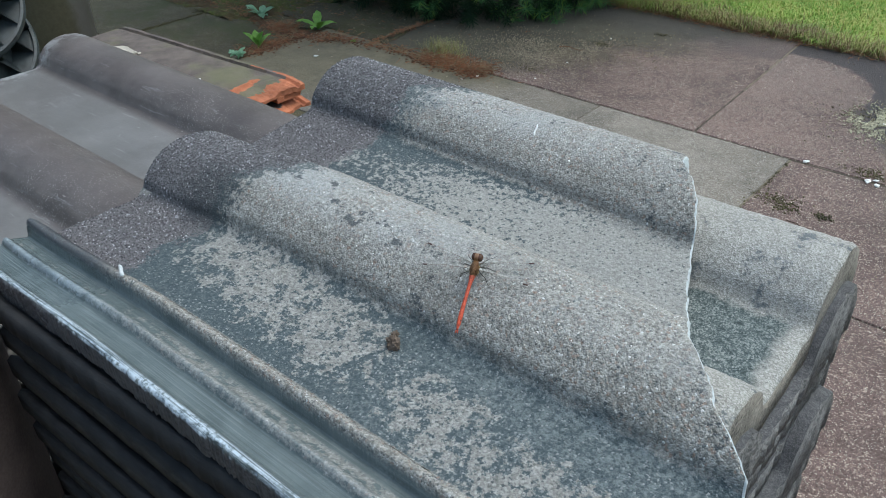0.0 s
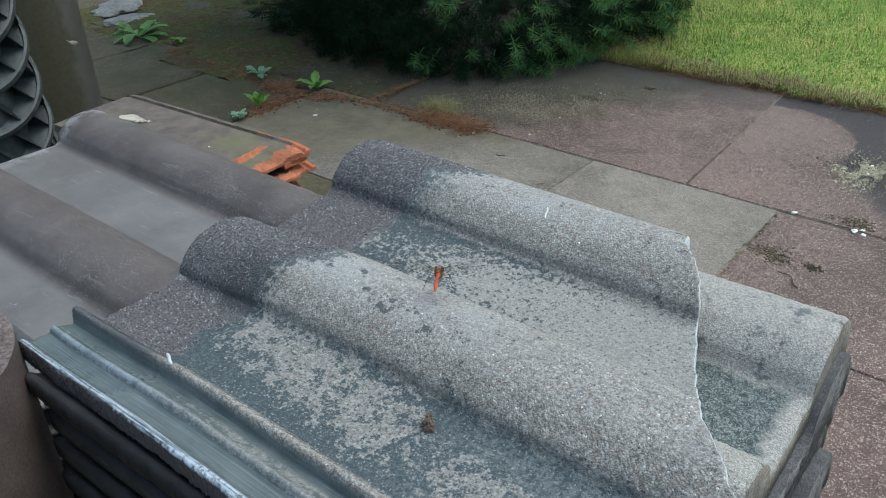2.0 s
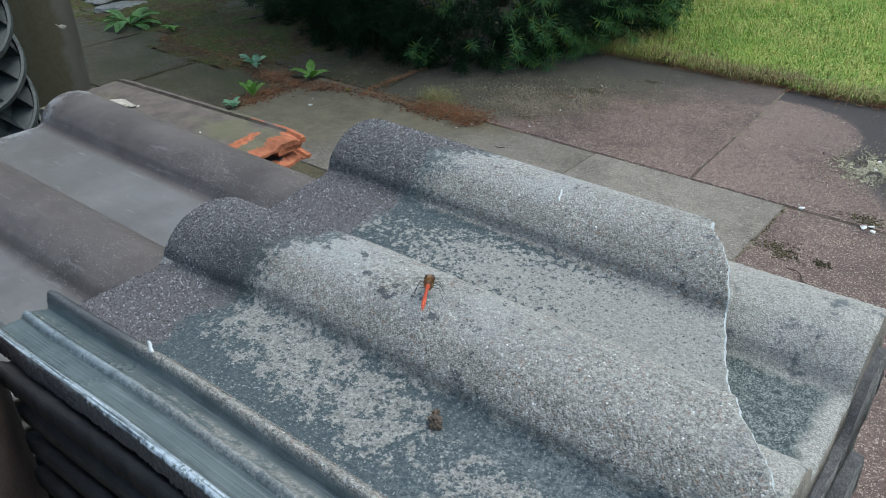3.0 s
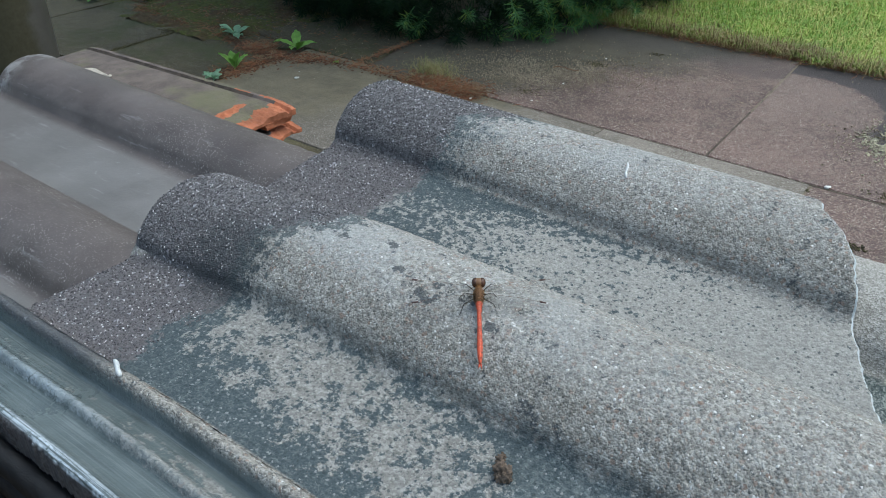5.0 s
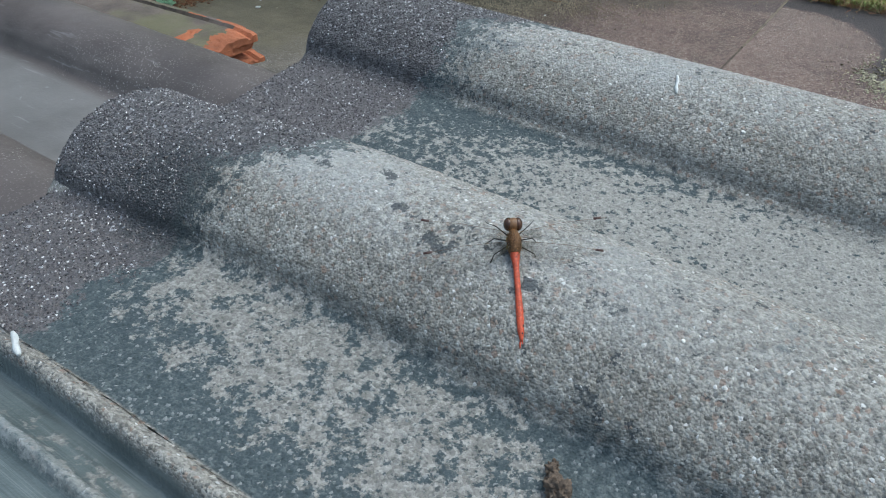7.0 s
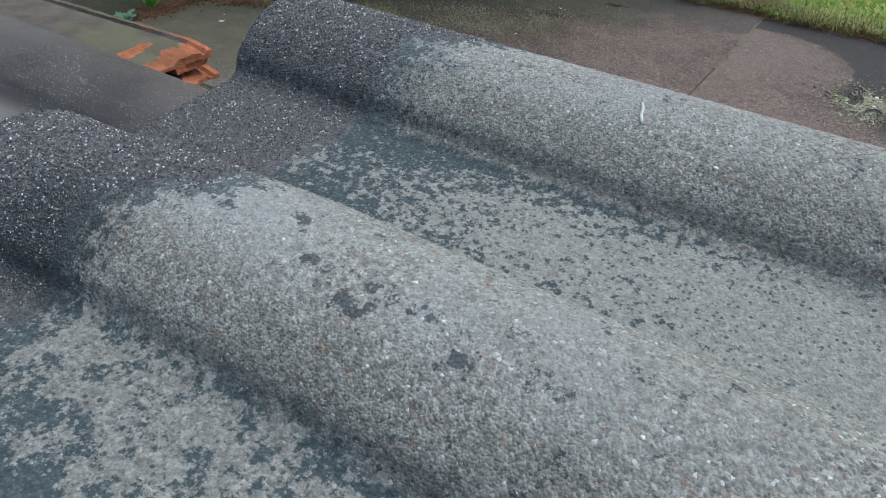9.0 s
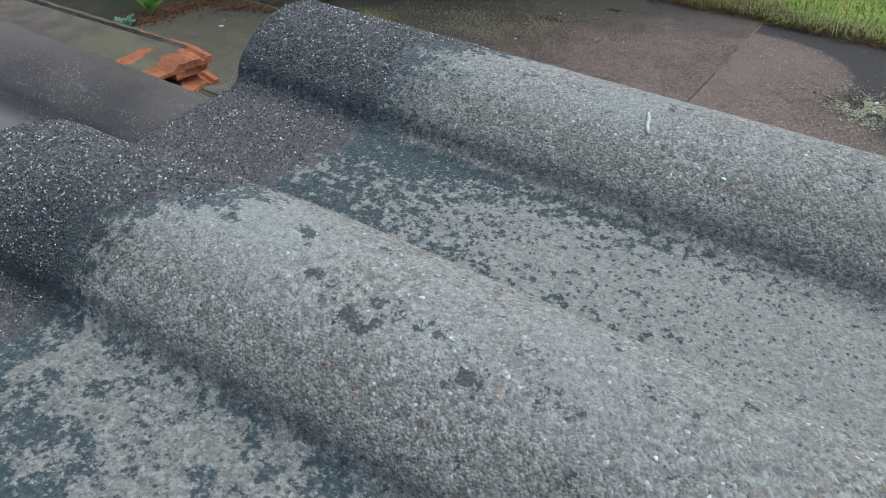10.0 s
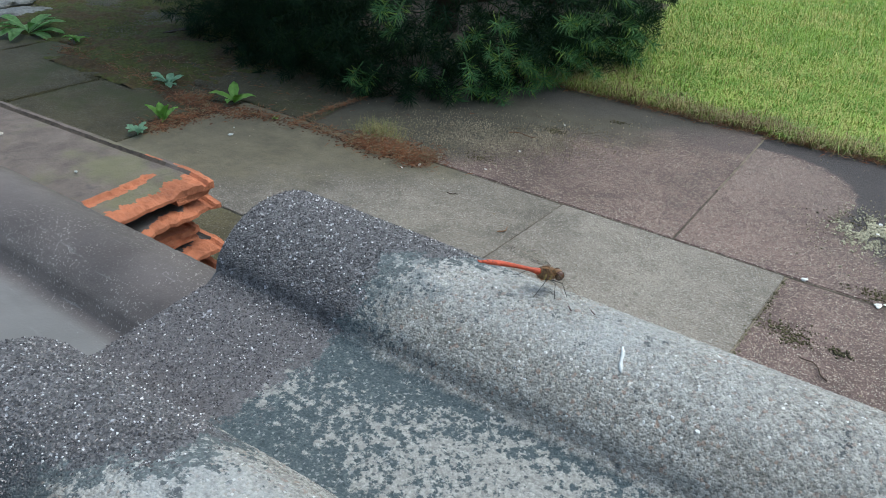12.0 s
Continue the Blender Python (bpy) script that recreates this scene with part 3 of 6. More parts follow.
def lathe(bm, axis_points, radii, seg=14):
    """A tube of varying radius along a polyline, closed at both ends."""
    pts = [Vector(p) for p in axis_points]
    rings = []
    for i, p in enumerate(pts):
        d = (pts[min(i + 1, len(pts) - 1)] - pts[max(i - 1, 0)]).normalized()
        q = d.to_track_quat("Z", "Y")
        rings.append([bm.verts.new(p + q @ Vector((radii[i] * math.cos(a), radii[i] * math.sin(a), 0)))
                      for a in [2 * math.pi * k / seg for k in range(seg)]])
    for a, b in zip(rings, rings[1:]):
        for k in range(seg):
            bm.faces.new((a[k], a[(k + 1) % seg], b[(k + 1) % seg], b[k]))
    bm.faces.new(rings[0][::-1])
    bm.faces.new(rings[-1])
    return bm


# ---------------------------------------------------------------- ground and paving
def sheet(name, x0, x1, y0, y1, z, material, label, category, step=None, rough=0.0):
    nx, ny = (2, 2) if step is None else (max(2, int((x1 - x0) / step)), max(2, int((y1 - y0) / step)))
    xs, ys = np.linspace(x0, x1, nx), np.linspace(y0, y1, ny)
    vs = [(a, b, z + (rough * (noise.noise(Vector((a * 9, b * 9, 0))) - 0.3) if rough else 0)) for b in ys for a in xs]
    fs = [(j * nx + i, j * nx + i + 1, (j + 1) * nx + i + 1, (j + 1) * nx + i) for j in range(ny - 1) for i in range(nx - 1)]
    return thing(name, mesh_of(name, vs, fs, [material], smooth=True), Matrix(), label, category, kind="structure")


sheet("ground", -400, 400, -400, 400, -0.0045, M_SOIL, "dark damp soil under and between paving slabs", "ground")
LAWN_Y = 1.755
sheet("lawn", -1.02, 60, LAWN_Y + 0.035, 90, -0.004, M_LAWN, "mown green lawn beside the paving", "lawn")
sheet("lawn", -60, -1.02, 2.95, 90, -0.004, M_LAWN, "mown green lawn behind the bush", "lawn")

pavement = base("pavement", Matrix(), "worn concrete paving slabs laid in courses", "pavement", kind="structure")


def slab_mesh(lx, ly, seed, ragged=0.0):
    """A slab with worn, slightly uneven edges and a gentle dish."""
    rnd = random.Random(seed)
    n = 10
    edge = []
    for (ax, ay), (bx, by) in zip(((0, 0), (lx, 0), (lx, ly), (0, ly)), ((lx, 0), (lx, ly), (0, ly), (0, 0))):
        for k in range(n):
            f = k / n
            w = ragged * noise.noise(Vector((ax + f * 5 + seed, ay + f * 3, seed * 1.7)))
            px, py = ax + (bx - ax) * f, ay + (by - ay) * f
            d = Vector((lx / 2 - px, ly / 2 - py)).normalized()
            j = 0.0008 * rnd.random() + abs(w)
            if k == 0:
                j += 0.0006 + ragged * rnd.random()
            edge.append((px + d.x * j, py + d.y * j))
    c = (lx / 2, ly / 2)
    vs, fs = [], []
    rings = [(1.0, -0.014), (1.0, -0.002), (0.994, 0.0), (0.5, -0.0005)]
    for s, z in rings:
        for px, py in edge:
            vs.append((c[0] + (px - c[0]) * s, c[1] + (py - c[1]) * s, z))
    k = len(edge)
    for r in range(len(rings) - 1):
        for i in range(k):
            fs.append((r * k + i, r * k + (i + 1) % k, (r + 1) * k + (i + 1) % k, (r + 1) * k + i))
    fs.append(tuple(3 * k + i for i in range(k)))
    return vs, fs


def lay(x0, x1, y0, y1, material, seed, ragged=0.0, dz=0.0, tilt=0.0, lean=(0.0, 0.0)):
    """One slab; lean: how far its two cross joints run off the square over its depth."""
    gap = 0.0009
    lx, ly = x1 - x0 - 2 * gap, y1 - y0 - 2 * gap
    vs, fs = slab_mesh(lx, ly, seed, ragged)
    vs = [(x + (lean[0] + (lean[1] - lean[0]) * x / lx) * y / ly, y, z) for x, y, z in vs]
    part("slab", mesh_of("slab", vs, fs, [material], smooth=False), None, pavement,
         m=pose(x0 + gap, y0 + gap, dz, tilt, tilt * 0.6, 0))


def fill_joint(x0, y0, x1, y1, width, material):
    """Sandy dirt lying in a joint, a little under the slabs' faces."""
    rnd = random.Random(int(abs(x0 * 97 + y0 * 31) * 10))
    a, b = Vector((x0, y0, 0)), Vector((x1, y1, 0))
    side = (b - a).normalized().cross(Vector((0, 0, 1)))
    n = 40
    vs, fs = [], []
    for i in range(n):
        p = a.lerp(b, i / (n - 1))
        for k in (-1, 0, 1):
            q = p + side * (k * width * rnd.uniform(0.75, 1.3) / 2)
            vs.append((q.x, q.y, (-0.0006 if k == 0 else -0.0022) + rnd.uniform(-0.001, 0.0006)))
    for i in range(n - 1):
        for k in (0, 1):
            fs.append((3 * i + k, 3 * i + k + 1, 3 * i + k + 4, 3 * i + k + 3))
    part("joint_filling", mesh_of("joint_filling", vs, fs, [material]), None, pavement)


def lay_paving():
    rnd = random.Random(5)
    sandy = plain("joint_sand", (0.17, 0.145, 0.105), 0.95, 260, 0.45, 0.9, 0.002)
    dirty = plain("joint_dirt", (0.085, 0.070, 0.052), 0.95, 260, 0.5, 0.9, 0.002)
    for x, fill in ((-0.542, dirty), (-0.157, sandy), (0.235, dirty)):
        fill_joint(x, 0.75, x, 1.136, 0.005, fill)
    for x, off in ((-0.341, -0.030), (0.06, -0.022), (-1.148, -0.10)):
        fill_joint(x, 1.142, x + off * 0.4, 1.385, 0.004, dirty)
        fill_joint(x + off * 0.4, 1.388, x + off, 1.75, 0.004, sandy if x > -1 else dirty)
    fill_joint(-1.3, 1.139, 0.5, 1.139, 0.007, dirty)
    fill_joint(-0.6, 0.745, 0.6, 0.745, 0.006, dirty)
    # course along the stacks
    xs = [-2.9, -2.5, -2.11, -1.72, -1.35, -0.542, -0.157, 0.235, 0.63, 1.02, 1.41, 1.8, 2.19, 2.58, 2.97]
    for i, (a, b) in enumerate(zip(xs, xs[1:])):
        mt = M_RED if a > -0.2 else (M_GREY if a > -0.6 else (M_MIDGREY if a > -1.4 else M_OLD))
        lay(a, b, 0.745, 1.137, mt, i, 0.012 if a < -1.36 else 0.0008, 0.0, rnd.uniform(-0.15, 0.15))
    # courses under and before the stacks
    for j, y0 in enumerate((0.353, -0.039, -0.431, -0.823, -1.215)):
        for i, (a, b) in enumerate(zip(xs, xs[1:])):
            s = 0.19 if j % 2 == 0 else 0.0
            mt = M_RED if a > -0.2 else M_OLD
            lay(a + s, b + s, y0, y0 + 0.392, mt, 20 + 13 * j + i, 0.002, 0.0, 0.0)
    # broad course beside the lawn
    xs = [-2.9, -2.0, -1.148, -0.341, 0.06, 0.46, 0.86, 1.26, 1.66, 2.06, 2.46, 2.97]
    for i, (a, b) in enumerate(zip(xs, xs[1:])):
        mt = M_STAIN if -0.4 < a < 0 else (M_REDEDGE if a > -1.2 else M_OLD)
        off = {-1.148: -0.10, -0.341: -0.030}
        lay(a, b, 1.141, 1.752 if a > -1.21 else 1.56, mt, 100 + i, 0.012 if a < -1.2 else 0.0008, -0.001, rnd.uniform(-0.15, 0.15), (off.get(a, -0.022), off.get(b, -0.022)))
    for i, a in enumerate(np.arange(-3.6, -1.2, 0.42)):
        lay(a, a + 0.41, 1.565, 2.0, M_OLD, 130 + i, 0.02, -0.004, rnd.uniform(-0.6, 0.6))


# ---------------------------------------------------------------- roof tiles
R_NEAR, R_FAR, R_HIGH = 0.0385, 0.0405, 0.0308
CREST_1, CREST_2 = 0.0570, 0.2150


RIB_Y = (-0.0976, -0.0966, -0.0945, -0.0925, -0.0900, -0.0870, -0.0790, -0.0768, -0.0752, -0.0738, -0.0722, -0.0695, -0.0655, -0.0600, -0.0590, -0.0582, -0.0570, -0.0553, -0.0535, -0.0517, -0.0500)
RIB_Z = (-0.0040, -0.0018, -0.0010, -0.0022, -0.0050, -0.0060, -0.0068, -0.0060, -0.0030, -0.0018, -0.0026, -0.0052, -0.0068, -0.0076, -0.0060, 0.0000, 0.0034, 0.0044, 0.0030, 0.0008, 0.0)


def tile_height(y, crests=(CREST_1, CREST_2)):
    """Upper face of the tile over its width: interlock ribs, pan, roll, pan, roll."""
    if y < -0.050:
        return float(np.interp(y, RIB_Y, RIB_Z))
    z = 0.0
    for c in crests:
        u = abs(y - c) / (R_NEAR if y < c else R_FAR)
        if u < 1.25:
            arch = R_HIGH * max(0.0, 1 - min(u, 1.0) ** 2.1) ** 0.53
            foot = 0.004 * max(0.0, 1 - abs(u - 1.0) / 0.25) ** 2
            z = max(z, arch + foot if u < 1.0 else foot)
    return z


def smooth01(f):
    f = max(0.0, min(1.0, f))
    return f * f * (3 - 2 * f)


def tile_mesh(name, mats, x0, end, nx, ny, thick=0.0125, grit=0.0, seed=0, chips=0.0, crests=(CREST_1, CREST_2), block=0.0, rib_lift=0.0):
    """A double-roll tile. end(y): where it ends along x. Slot 0: skin, slot 1: the end faces."""
    ys = np.linspace(-0.0975, 0.2600, ny)
    zs = np.array([tile_height(y, crests) + (rib_lift if y < -0.052 else 0.0) for y in ys])
    rng = np.random.RandomState(seed)
    vs, u = [], np.linspace(0, 1, nx)
    gap = ys[1] - ys[0]
    for top in (True, False):
        for j, y in enumerate(ys):
            e = end(y)
            for i in range(nx):
                x = x0 + (e - x0) * u[i]
                z = zs[j]
                if top:
                    if grit and y > -0.0625:
                        z += grit * (rng.rand() - 0.5)
                    elif grit:
                        z += 0.25 * grit * (rng.rand() - 0.5)
                    edge = min(u[i], 1 - u[i]) * abs(e - x0)
                    z -= 0.0016 * max(0.0, 1 - edge / 0.003) ** 2
                else:
                    z -= thick if y > -0.055 else min(0.017, thick - 0.0045)
                    if block and e - x < 0.012 and y > -0.04:
                        z = -block
                q = 0.0
                if chips and j in (0, ny - 1):
                    q = chips * (noise.noise(Vector((x * 90, seed + 3.1 * j, top * 0.4))) + noise.noise(Vector((x * 420, seed, 0))))
                if top and grit and 0 < i < nx - 3 and 0 < j < ny - 1:
                    x += 0.6 * (e - x0) / nx * (rng.rand() - 0.5)
                    q = 0.6 * gap * (rng.rand() - 0.5)
                vs.append((x, y + q, z))
    fs, idx = [], []
    n = nx * ny
    for j in range(ny - 1):
        for i in range(nx - 1):
            a = j * nx + i
            fs.append((a, a + 1, a + nx + 1, a + nx)); idx.append(0)
            b = n + a
            fs.append((b, b + nx, b + nx + 1, b + 1)); idx.append(0)
    for i in range(nx - 1):
        fs.append((i, n + i, n + i + 1, i + 1)); idx.append(0)
        a = (ny - 1) * nx + i
        fs.append((a, a + 1, n + a + 1, n + a)); idx.append(0)
    for j in range(ny - 1):
        a = j * nx
        fs.append((a, a + nx, n + a + nx, n + a)); idx.append(0)
        a = j * nx + nx - 1
        fs.append((a, n + a, n + a + nx, a + nx)); idx.append(1)
    return mesh_of(name, vs, fs, mats, idx, smooth=True)


def grid_mesh(name, mats, co, nx, ny, faces=(), slots=()):
    """A mesh from an array of points: a grid of nx times ny quads' corners first, then loose faces."""
    a = (np.arange(ny - 1)[:, None] * nx + np.arange(nx - 1)[None, :]).ravel()
    quads = np.concatenate([np.stack([a, a + 1, a + nx + 1, a + nx], 1), np.array(faces, int).reshape(-1, 4)])
    me = bpy.data.meshes.new(name)
    me.vertices.add(len(co))
    me.vertices.foreach_set("co", np.asarray(co, np.float32).ravel())
    me.loops.add(quads.size)
    me.loops.foreach_set("vertex_index", quads.ravel().astype(np.int32))
    me.polygons.add(len(quads))
    me.polygons.foreach_set("loop_start", np.arange(0, quads.size, 4, dtype=np.int32))
    for mt in mats:
        me.materials.append(mt)
    me.polygons.foreach_set("material_index", np.concatenate([np.zeros(len(a), np.int32), np.array(slots, np.int32)]))
    me.polygons.foreach_set("use_smooth", np.ones(len(quads), bool))
    me.update(calc_edges=True)
    me.validate()
    return me


def sanded_tile(nx=680, ny=530):
    """The top tile: every grain of its sanded skin is relief; a broken end, chipped flange, plain underside."""
    rng = np.random.RandomState(3)
    ys, u = np.linspace(-0.0975, 0.2600, ny), np.linspace(0, 1, nx)
    ends = np.array([broken_end(y) for y in ys])
    x0 = np.where(ys < -0.0502, -0.2800 + 0.0012 * np.sin(ys * 400), -0.2615)[:, None]
    zs = np.array([tile_height(y) for y in ys])
    X = x0 + (ends[:, None] - x0) * u[None, :]
    Y = np.repeat(ys[:, None], nx, 1)
    ease = lambda f: np.clip(f, 0, 1) ** 2 * (3 - 2 * np.clip(f, 0, 1))
    droop = np.where(Y < -0.050, 0.0078, 0.0115) * ease((-X - 0.11) / 0.15) * (1 - ease((Y - 0.06) / 0.13))
    Z = np.repeat(zs[:, None], nx, 1) - droop
    skin = np.where(Y > -0.0590, 1.0, np.where(np.abs(Y + 0.0738) < 0.0022, 0.9, 0.12))
    coarse = np.kron(rng.rand(ny // 2 + 1, nx // 2 + 1), np.ones((2, 2)))[:ny, :nx]
    grit = 0.00050 * (rng.rand(ny, nx) - 0.5) + 0.00034 * (coarse - 0.5)
    Z = Z + skin * grit
    rim = np.minimum(u[None, :], 1 - u[None, :]) * np.abs(ends[:, None] - x0)
    Z = Z - 0.0016 * np.clip(1 - rim / 0.003, 0, 1) ** 2
    inner = np.ones((ny, nx))
    inner[:, :2] = inner[:, -3:] = 0
    inner[:2] = inner[-2:] = 0
    X = X + inner * 0.7 * (ends[:, None] - x0) / nx * (rng.rand(ny, nx) - 0.5)
    Y = Y + inner * 0.7 * (ys[1] - ys[0]) * (rng.rand(ny, nx) - 0.5)
    for k in (0, 1):
        chip_y = np.array([0.0009 * (noise.noise(Vector((x * 90, 3.0, 0.4))) + noise.noise(Vector((x * 420, 3.0, 0)))) for x in X[k]])
        Y[k] += chip_y
    co = [np.stack([X.ravel(), Y.ravel(), Z.ravel()], 1)]
    ring = [j * nx + nx - 1 for j in range(ny)] + [(ny - 1) * nx + i for i in range(nx - 2, -1, -1)] + [j * nx for j in range(ny - 2, -1, -1)] + list(range(1, nx - 1))
    low = co[0][ring].copy()
    low[:, 2] -= np.where(low[:, 1] > -0.055, 0.0125, 0.0118) + 0.0022 * rng.rand(len(ring))
    base_at, m = nx * ny, len(ring)
    co.append(low)
    faces = [(ring[k], base_at + k, base_at + (k + 1) % m, ring[(k + 1) % m]) for k in range(m)]
    slots = [1 if k < ny - 1 else 0 for k in range(m)]
    bx, by = 40, 90
    under_at = base_at + m
    yy = np.linspace(-0.0970, 0.2595, by)
    for y in yy:
        e, z = broken_end(y) - 0.0005, tile_height(y) - (0.0125 if y > -0.055 else 0.0085)
        xx = np.linspace(-0.2610 if y > -0.0502 else -0.2795, e, bx)
        d = (0.0115 if y > -0.05 else 0.0078) * ease((-xx - 0.11) / 0.15) * (1 - ease((y - 0.06) / 0.13))
        co.append(np.stack([xx, np.full(bx, y), z - d], 1))
    for j in range(by - 1):
        for i in range(bx - 1):
            a = under_at + j * bx + i
            faces.append((a, a + bx, a + bx + 1, a + 1))
            slots.append(0)
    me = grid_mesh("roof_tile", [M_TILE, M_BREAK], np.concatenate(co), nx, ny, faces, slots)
    # the broken rim shows fresh cement
    index = np.zeros(len(me.polygons), np.int32)
    me.polygons.foreach_get("material_index", index)
    strip = (np.arange(ny - 1)[:, None] * (nx - 1) + np.arange(nx - 3, nx - 1)[None, :]).ravel()
    index[strip] = 1
    me.polygons.foreach_set("material_index", index)
    return me


def broken_end(y):
    """The broken lower edge of the top tile."""
    ys = (-0.1, 0.0, 0.020, 0.035, 0.050, 0.065, 0.095, 0.118, 0.143, 0.170, 0.190, 0.220, 0.240, 0.262)
    xs = (0.182, 0.180, 0.175, 0.152, 0.139, 0.124, 0.112, 0.1015, 0.0895, 0.078, 0.068, 0.043, 0.036, 0.030)
    return float(np.interp(y, ys, xs)) + 0.0016 * noise.noise(Vector((y * 110, 2.2, 0))) + 0.0008 * noise.noise(Vector((y * 400, 5, 0)))


def ragged_end(y):
    """The rough lower edge of the tiles deeper in the stack."""
    return straight_end(y) + 0.0022 * noise.noise(Vector((y * 95, 7.3, 0))) + 0.0014 * noise.noise(Vector((y * 310, 1.9, 0)))


def straight_end(y):
    return 0.1575 + 0.0012 * noise.noise(Vector((y * 60, 1.1, 0)))


def head_reach(y):
    """How much further the dark head reaches along the crests and far flanks of the rolls."""
    k = smooth01((y - 0.035) / 0.03) * (1 - smooth01((y - 0.085) / 0.015)) + smooth01((y - 0.206) / 0.022)
    return 0.031 * k


def head_grains(tile):
    """Dark glassy sand grains standing on the unweathered head of the top tile."""
    rnd = random.Random(61)
    n = Nodes("dark_glassy_grain")
    # the palest grains carry painted glints
    c = n.ramp(n.chance(True), (0.0, (0.040, 0.038, 0.041)), (0.45, (0.114, 0.108, 0.113)), (0.75, (0.175, 0.158, 0.163)), (0.90, (0.30, 0.29, 0.295)), (1.0, (0.85, 0.84, 0.86)))
    material = n.done(c, 0.25)
    octa = ((0, 1, 2), (0, 2, 3), (0, 3, 4), (0, 4, 1), (5, 2, 1), (5, 3, 2), (5, 4, 3), (5, 1, 4))
    vs, fs = [], []
    made = 0
    while made < 21000:
        x, y = rnd.uniform(-0.260, -0.135), rnd.uniform(-0.049, 0.258)
        limit = -0.181 + 0.016 * noise.noise(Vector((x * 70, y * 70, 2))) + head_reach(y)
        if x > limit + rnd.gauss(0, 0.004):
            continue
        made += 1
        r = rnd.uniform(0.00024, 0.00060)
        z = tile_height(y) - 0.0115 * smooth01((-x - 0.11) / 0.15) * (1 - smooth01((y - 0.06) / 0.13)) + r * 0.2
        up = Vector((0, tile_height(y - 0.001) - tile_height(y + 0.001), 0.002)).normalized()
        turn = up.to_track_quat("Z", "Y").to_matrix() @ Matrix.Rotation(rnd.uniform(0, 6.28), 3, "Z") @ Matrix.Rotation(rnd.gauss(0, 0.5), 3, "X")
        k = len(vs)
        for p in ((0, 0, 1), (1, 0, 0), (0, 1, 0), (-1, 0, 0), (0, -1, 0), (0, 0, -1)):
            q = turn @ (Vector(p) * r * rnd.uniform(0.75, 1.25))
            vs.append((x + q.x, y + q.y, z + q.z))
        fs += [tuple(k + i for i in f) for f in octa]
    grains_part = part("sand_grains", mesh_of("sand_grains", vs, fs, [material]), None, tile, "dark glassy sand grains")
    tagged(grains_part, "dark glassy sand grains", kind="stuff")


def stack_tiles():
    top = sanded_tile()
    broken = thing("roof_tile", top, pose(0, 0, TOP), "grey sanded concrete roof tile with broken end, lichen in its pans", "roof tile", "tiles of the near stack")
    head_grains(broken)
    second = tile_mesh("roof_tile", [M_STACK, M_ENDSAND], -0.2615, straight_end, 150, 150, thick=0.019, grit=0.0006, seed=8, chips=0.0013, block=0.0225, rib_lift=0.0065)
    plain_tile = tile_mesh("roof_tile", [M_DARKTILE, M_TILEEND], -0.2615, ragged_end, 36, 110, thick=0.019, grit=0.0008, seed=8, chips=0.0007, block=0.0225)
    rnd = random.Random(11)
    k, z = 1, TOP - STEP
    while z > 0.012:
        dx = {1: -0.0015, 2: 0.0015, 3: -0.002, 4: 0.0, 5: 0.0055}.get(k, rnd.uniform(-0.002, 0.004))
        dy = 0.0 if k == 1 else rnd.uniform(-0.005, 0.004)
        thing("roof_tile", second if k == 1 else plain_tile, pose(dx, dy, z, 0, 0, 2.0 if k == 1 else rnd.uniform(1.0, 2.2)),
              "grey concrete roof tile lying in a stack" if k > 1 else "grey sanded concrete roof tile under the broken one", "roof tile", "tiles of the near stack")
        k, z = k + 1, z - STEP
    coated = [tile_mesh("roof_tile", [M_SMOOTH, M_SMOOTH], -0.2715, lambda y: straight_end(y) + 0.045, nx, ny, grit=0.00015, seed=4, chips=0.001, crests=(0.044, 0.2170)) for nx, ny in ((90, 150), (24, 80))]
    z, k = TOP - 0.086, 0
    while z > 0.012:
        thing("roof_tile", coated[min(k, 1)], pose(-0.5175 + (0 if k == 0 else rnd.uniform(-0.006, 0.006)), 0.003 if k == 0 else rnd.uniform(-0.004, 0.008), z),
              "smooth brown-grey coated concrete roof tile in a stack", "roof tile", "tiles of the coated stack")
        k, z = k + 1, z - STEP


